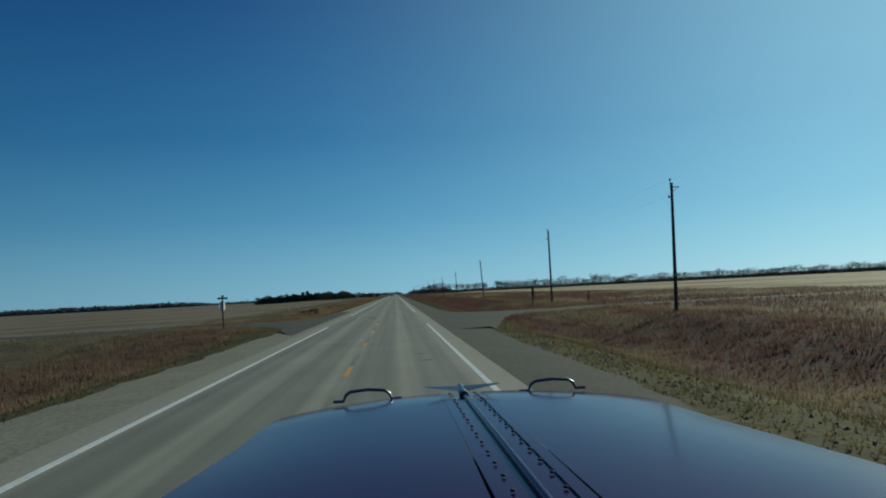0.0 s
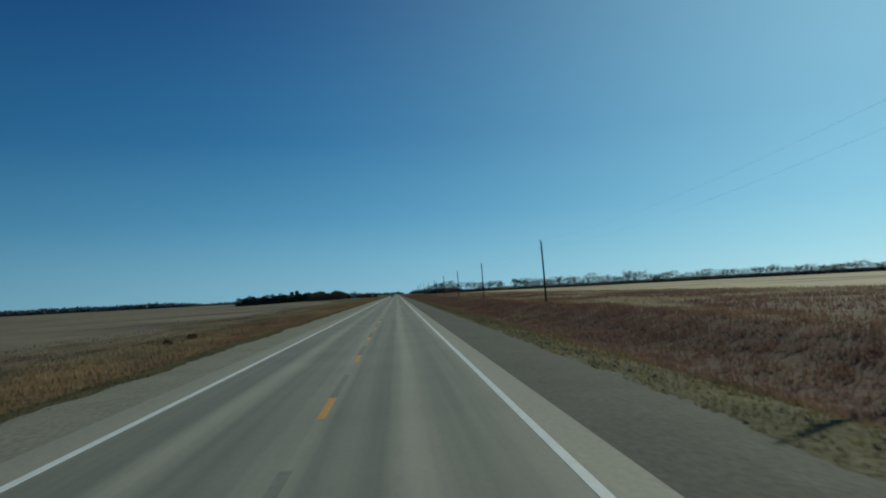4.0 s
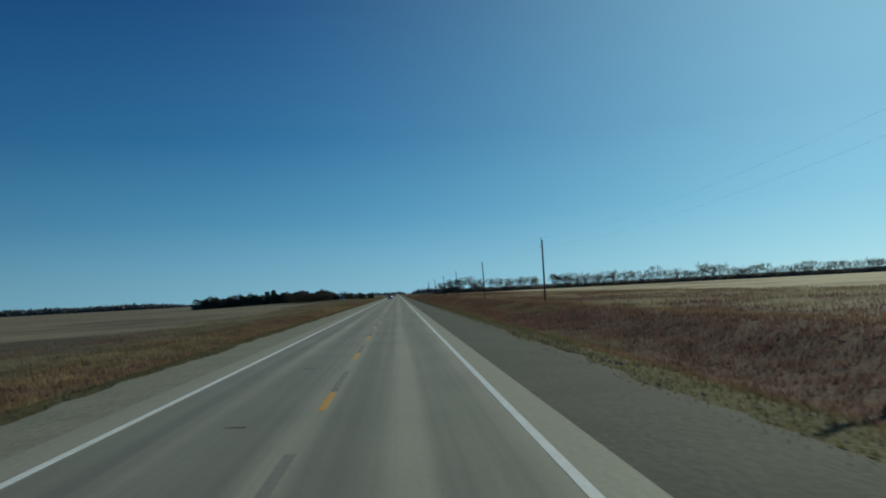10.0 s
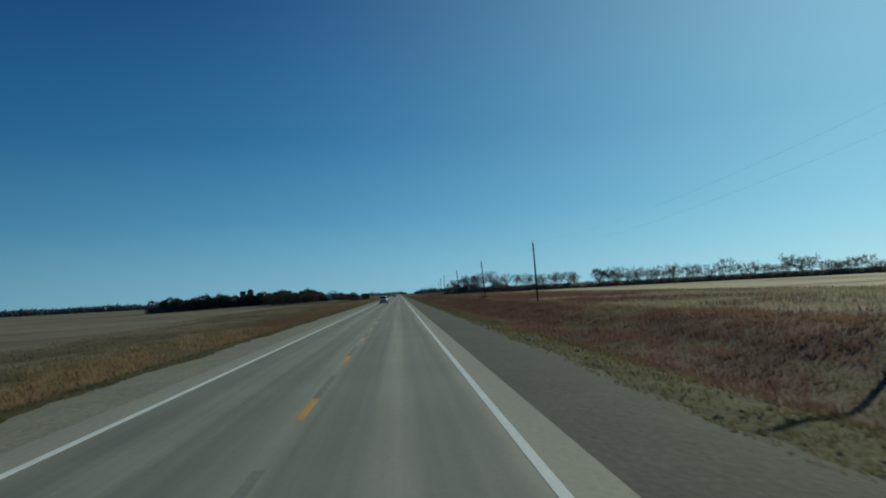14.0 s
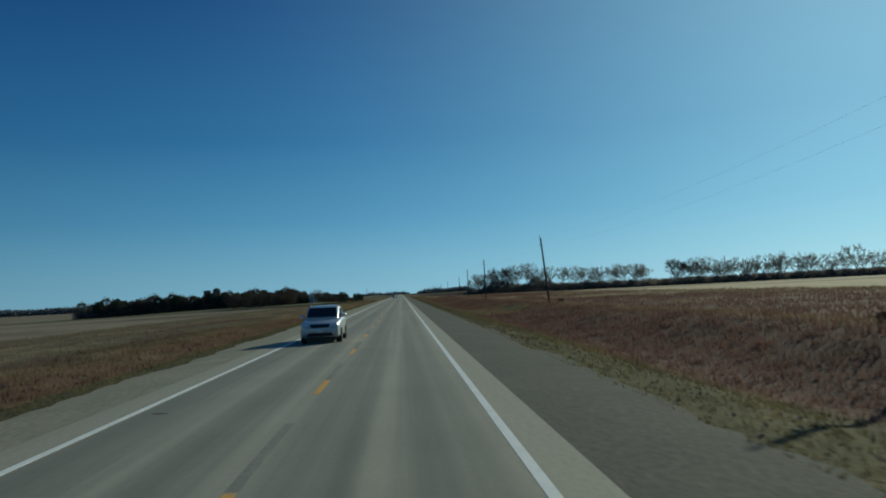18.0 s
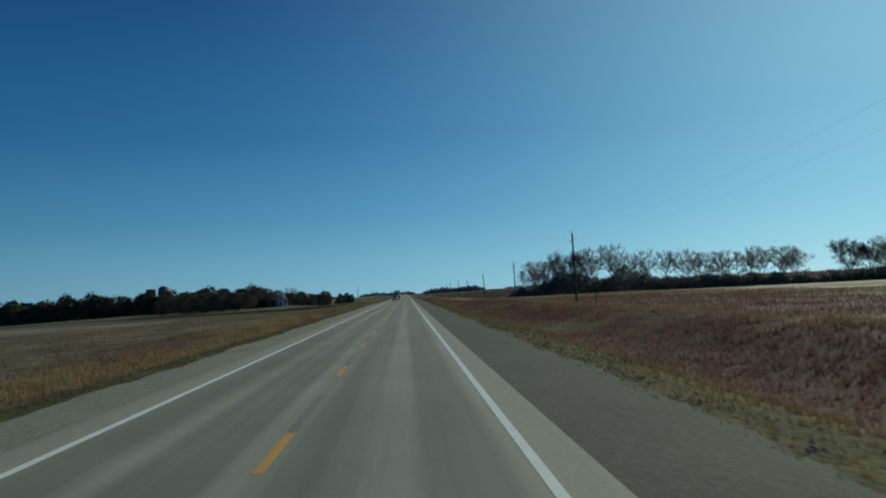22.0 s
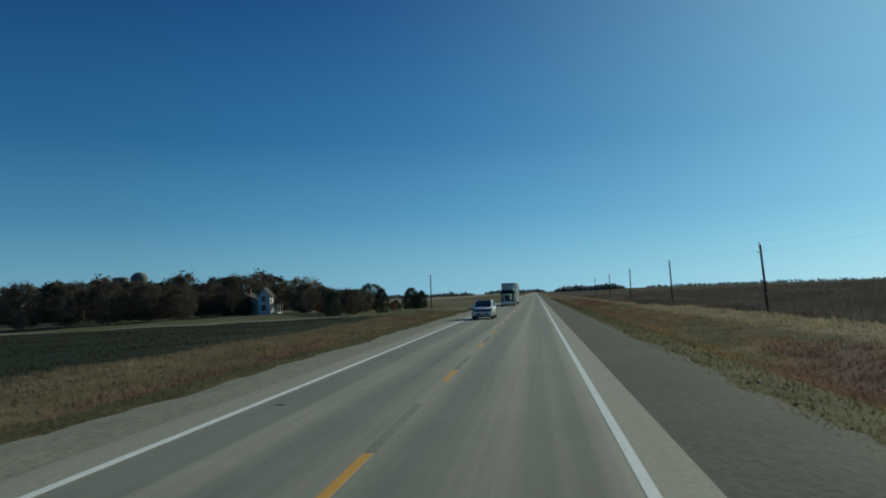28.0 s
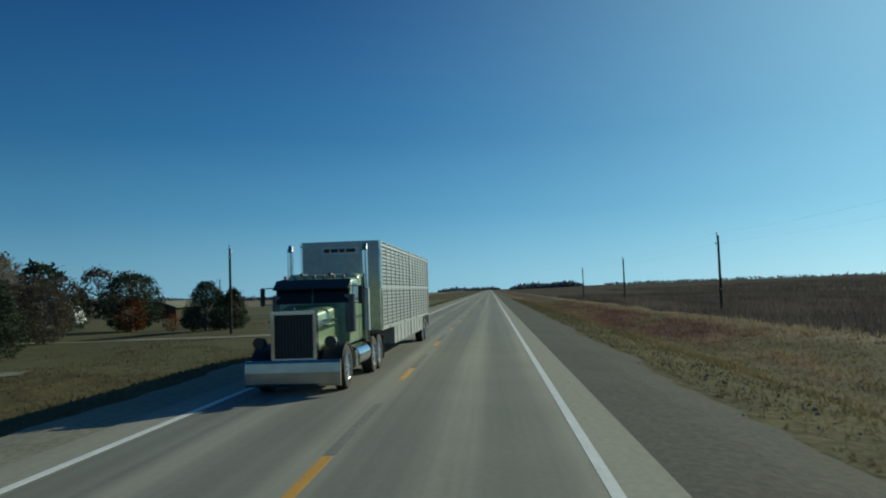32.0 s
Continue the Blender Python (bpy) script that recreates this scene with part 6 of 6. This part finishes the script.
def cattle_trailer(m):
    t = thing("livestock_trailer", m, "silver slatted livestock trailer coupled behind a truck tractor", "trailer")
    P = lambda name, bm, mat, label="", parent=t, smooth=False: part(name, bm, mat, parent, label, smooth)
    hw, L, top = 1.12, 14.0, 3.62
    low = lambda y: 1.12 if y < 2.6 else 0.55
    # solid box whose dark tone stands in for the shade behind the slats
    P("interior_shade", box(bmesh.new(), -hw + 0.06, hw - 0.06, 0.06, L - 0.1, 1.15, top - 0.1), M_SLOTSHADE)
    P("belly", box(bmesh.new(), -hw + 0.04, hw - 0.04, 2.7, L - 2.6, 0.55, 1.16), M_ALU)
    P("front_wall", box(bmesh.new(), -hw, hw, 0.0, 0.06, 1.12, top, 0.012), M_ALU, "flat grey front wall")
    board = P("name_board", box(bmesh.new(), -0.55, 0.55, -0.02, 0.0, 3.28, 3.50, 0.004), M_SIGNBACK)
    for k, (a, b) in enumerate(((-0.46, -0.30), (-0.26, -0.06), (-0.02, 0.14), (0.18, 0.44))):
        P("lettering_bar", box(bmesh.new(), a, b, -0.028, -0.018, 3.34, 3.44), M_BLACK, "", board)
    P("roof", box(bmesh.new(), -hw, hw, 0.0, L, top, top + 0.03, 0.01), M_ALU)
    for s in (1, -1):
        a, b = sorted((s * (hw - 0.03), s * hw))
        slat = box(bmesh.new(), a, b, 0.05, L, 0, 0.072, 0.006)
        me = mesh_from("slat", slat)
        me.materials.append(M_ALU)
        for k in range(23):
            ob = new("slat", me)
            ob.location = (0, 0, 1.15 + k * 0.107)
            ob.parent = t
        wide = box(bmesh.new(), a, b, 2.62, L - 2.7, 0.55, 1.12, 0.01)
        P("lower_panel", wide, M_ALU)
        for k in range(15):
            y = 0.3 + k * 0.96
            c, d = sorted((s * (hw - 0.01), s * (hw + 0.015)))
            P("stake", box(bmesh.new(), c, d, y, y + 0.10, low(y), top), M_ALU)
        for y, w in ((0.0, 0.12), (6.9, 0.16), (L - 0.12, 0.12)):
            c, d = sorted((s * (hw - 0.04), s * (hw + 0.03)))
            P("corner_post", box(bmesh.new(), c, d, y, y + w, low(y), top + 0.02, 0.008), M_CHROME if y < 1 else M_ALU, "bright polished corner post" if y < 1 else "")
        c, d = sorted((s * (hw - 0.04), s * (hw + 0.025)))
        for z in (top - 0.12, 2.28, 1.10):
            P("side_rail", box(bmesh.new(), c, d, 0.0, L, z, z + 0.08, 0.006), M_ALU)
        for y in (L - 2.1, L - 0.95):
            wheel(t, s * 0.90, y, 0.47, 0.30, s, 8)
        for k in range(4):
            lamp_ob = P("side_lamp", box(bmesh.new(), min(s * hw, s * (hw + 0.04)), max(s * hw, s * (hw + 0.04)), 1.5 + 3.6 * k, 1.62 + 3.6 * k, 1.12, 1.17), M_AMBER)
    P("rear_wall", box(bmesh.new(), -hw, hw, L - 0.06, L, 0.7, top, 0.01), M_ALU)
    P("axle_frame", box(bmesh.new(), -0.6, 0.6, L - 2.9, L - 0.3, 0.5, 1.14), M_BLACK)
    P("kingpin_plate", box(bmesh.new(), -0.5, 0.5, 0.2, 1.6, 0.90, 1.12), M_BLACK)
    return t


cattle_trailer(pose(-1.95, 1110.7, 0, 0, 0, -0.8))


def own_truck(m):
    """The front of the truck whose bonnet lies before the eye; it faces +y, and y = 0 is level with the eye."""
    t = thing("purple_truck", m, "dark purple truck front with a riveted hood and chrome handles", "truck")
    P = lambda name, bm, mat, label="", parent=t, smooth=False: part(name, bm, mat, parent, label, smooth)
    W = 0.51

    def top(x, y):
        u = min(1.0, abs(x) / W)
        return 1.905 - 0.020 * (y - 0.9) - 0.038 * u ** 2.2 - 0.016 * max(0.0, (y - 1.95) / 0.3) ** 2

    for s in (1, -1):
        bm = bmesh.new()
        xs = [s * x for x in (0.058, 0.12, 0.2, 0.28, 0.36, 0.43, 0.475, 0.50, 0.512)]
        rings = []
        for y in np.linspace(0.42, 2.25, 16):
            wide = 1.0 - 0.05 * max(0.0, (y - 1.7) / 0.55) ** 2 + 0.13 * max(0.0, (1.7 - y) / 0.8)
            row = [(x * wide, y, top(x, y)) for x in xs]
            row += [(s * 0.518 * wide, y, top(0.51, y) - 0.05), (s * 0.52 * wide, y, 1.45)]
            rings.append(row)
        loft(bm, rings, close=False)
        P("hood_panel", bm, M_PURPLE, "glossy dark purple hood half", t, True)
        # loop handle on the front edge
        h = [(s * 0.262 + 0.068 * q, 2.17, top(0.262, 2.17) + z) for q, z in ((-1.4, 0.004), (-1.0, 0.004), (-0.9, 0.020), (-0.7, 0.029), (0.0, 0.033), (0.7, 0.029), (0.9, 0.020), (1.0, 0.004), (1.4, 0.004))]
        bm = bmesh.new()
        rings = []
        for k, (x, y, z) in enumerate(h):
            (xa, _, za), (xb, _, zb) = h[max(k - 1, 0)], h[min(k + 1, len(h) - 1)]
            lean = math.atan2(zb - za, xb - xa)
            rings.append([(x - 0.0045 * math.sin(lean) * math.cos(a), y + 0.0045 * math.sin(a), z + 0.0045 * math.cos(lean) * math.cos(a)) for a in np.linspace(0, 2 * math.pi, 8, endpoint=False)])
        loft(bm, rings)
        P("hood_handle", bm, M_DARKCHROME, "chrome loop handle", t, True)
        # fender, wheel, side of the engine box
        bm = bmesh.new()
        arc = [(1.55 + 0.75 * math.cos(a), 0.55 + 0.52 * math.sin(a)) for a in np.linspace(0.0, math.pi, 14)]
        xi, xo = sorted((s * 0.525, s * 1.10))
        loft(bm, [[(xi, y, z), (xo, y, z), (xo, y, z - 0.05), (xi, y, z - 0.05)] for y, z in arc])
        P("fender", bm, M_PURPLE, "", t, True)
        wheel(t, s * 0.93, 1.55, 0.52, 0.27, s, 8)
        P("headlamp", rod(bmesh.new(), (s * 0.82, 2.1, 1.18), (s * 0.82, 2.36, 1.18), 0.10, 0.13, 16), M_CHROME)
    bm = bmesh.new()
    loft(bm, [[(-0.057, y, top(0, y) - 0.03), (0.057, y, top(0, y) - 0.03), (0.057, y, top(0, y) - 0.002), (-0.057, y, top(0, y) - 0.002)] for y in np.linspace(0.42, 2.2, 8)])
    P("hinge_strip", bm, M_PURPLE)
    bm = bmesh.new()
    loft(bm, [[(0.0065 * math.cos(a), y, top(0, y) + 0.001 + 0.0065 * math.sin(a)) for a in np.linspace(0, 2 * math.pi, 10, endpoint=False)] for y in np.linspace(0.42, 2.16, 8)])
    P("hinge_tube", bm, M_PURPLE, "", t, True)
    for s in (1, -1):
        bm = bmesh.new()
        loft(bm, [[(s * 0.05 + dx, y, top(0.05, y) + dz) for dx, dz in ((-0.012, -0.03), (0.012, -0.03), (0.010, 0.0012), (-0.010, 0.0012))] for y in np.linspace(0.42, 2.2, 8)])
        P("hinge_flange", bm, M_PURPLE)
        rivet = bmesh.new()
        bmesh.ops.create_uvsphere(rivet, u_segments=8, v_segments=5, radius=0.0040, matrix=Matrix.Diagonal((1, 1, 0.55, 1)))
        me = mesh_from("rivet", rivet)
        me.materials.append(M_RUBBER)
        for k in range(18):
            y = 0.62 + k * 0.088
            ob = new("rivet", me)
            ob.location = (s * 0.034, y, top(0.03, y) + 0.0015)
            ob.parent = t
    # winged ornament
    z0 = top(0, 2.12)
    orn = P("ornament", rod(bmesh.new(), (0, 2.05, z0 + 0.004), (0, 2.17, z0 + 0.014), 0.013, 0.009), M_DARKCHROME, "winged chrome hood ornament")
    for s in (1, -1):
        bm = bmesh.new()
        loft(bm, [[(s * x, y - c, z0 + z), (s * x, y, z0 + z + h), (s * x, y + c, z0 + z), (s * x, y, z0 + z - h * 0.4)] for x, y, c, z, h in ((0.004, 2.12, 0.045, 0.012, 0.009), (0.05, 2.11, 0.032, 0.018, 0.006), (0.100, 2.09, 0.010, 0.026, 0.002))])
        P("wing", bm, M_DARKCHROME, "", orn, True)
    P("firewall", box(bmesh.new(), -0.9, 0.9, 0.36, 0.41, 0.6, 1.78, 0.02), M_PURPLE)
    P("engine_box", box(bmesh.new(), -0.48, 0.48, 0.45, 2.1, 0.6, 1.6), M_BLACK)
    P("grille", box(bmesh.new(), -0.46, 0.46, 2.14, 2.22, 0.75, 1.70, 0.02), M_CHROME)
    P("bumper", box(bmesh.new(), -1.1, 1.1, 2.42, 2.50, 0.42, 0.74, 0.03), M_CHROME)
    P("frame_rail", box(bmesh.new(), -0.42, 0.42, -1.4, 2.42, 0.48, 0.72), M_BLACK)
    return t


own_truck(pose(1.61, 0.0, 0.0, 0, 0, 0))
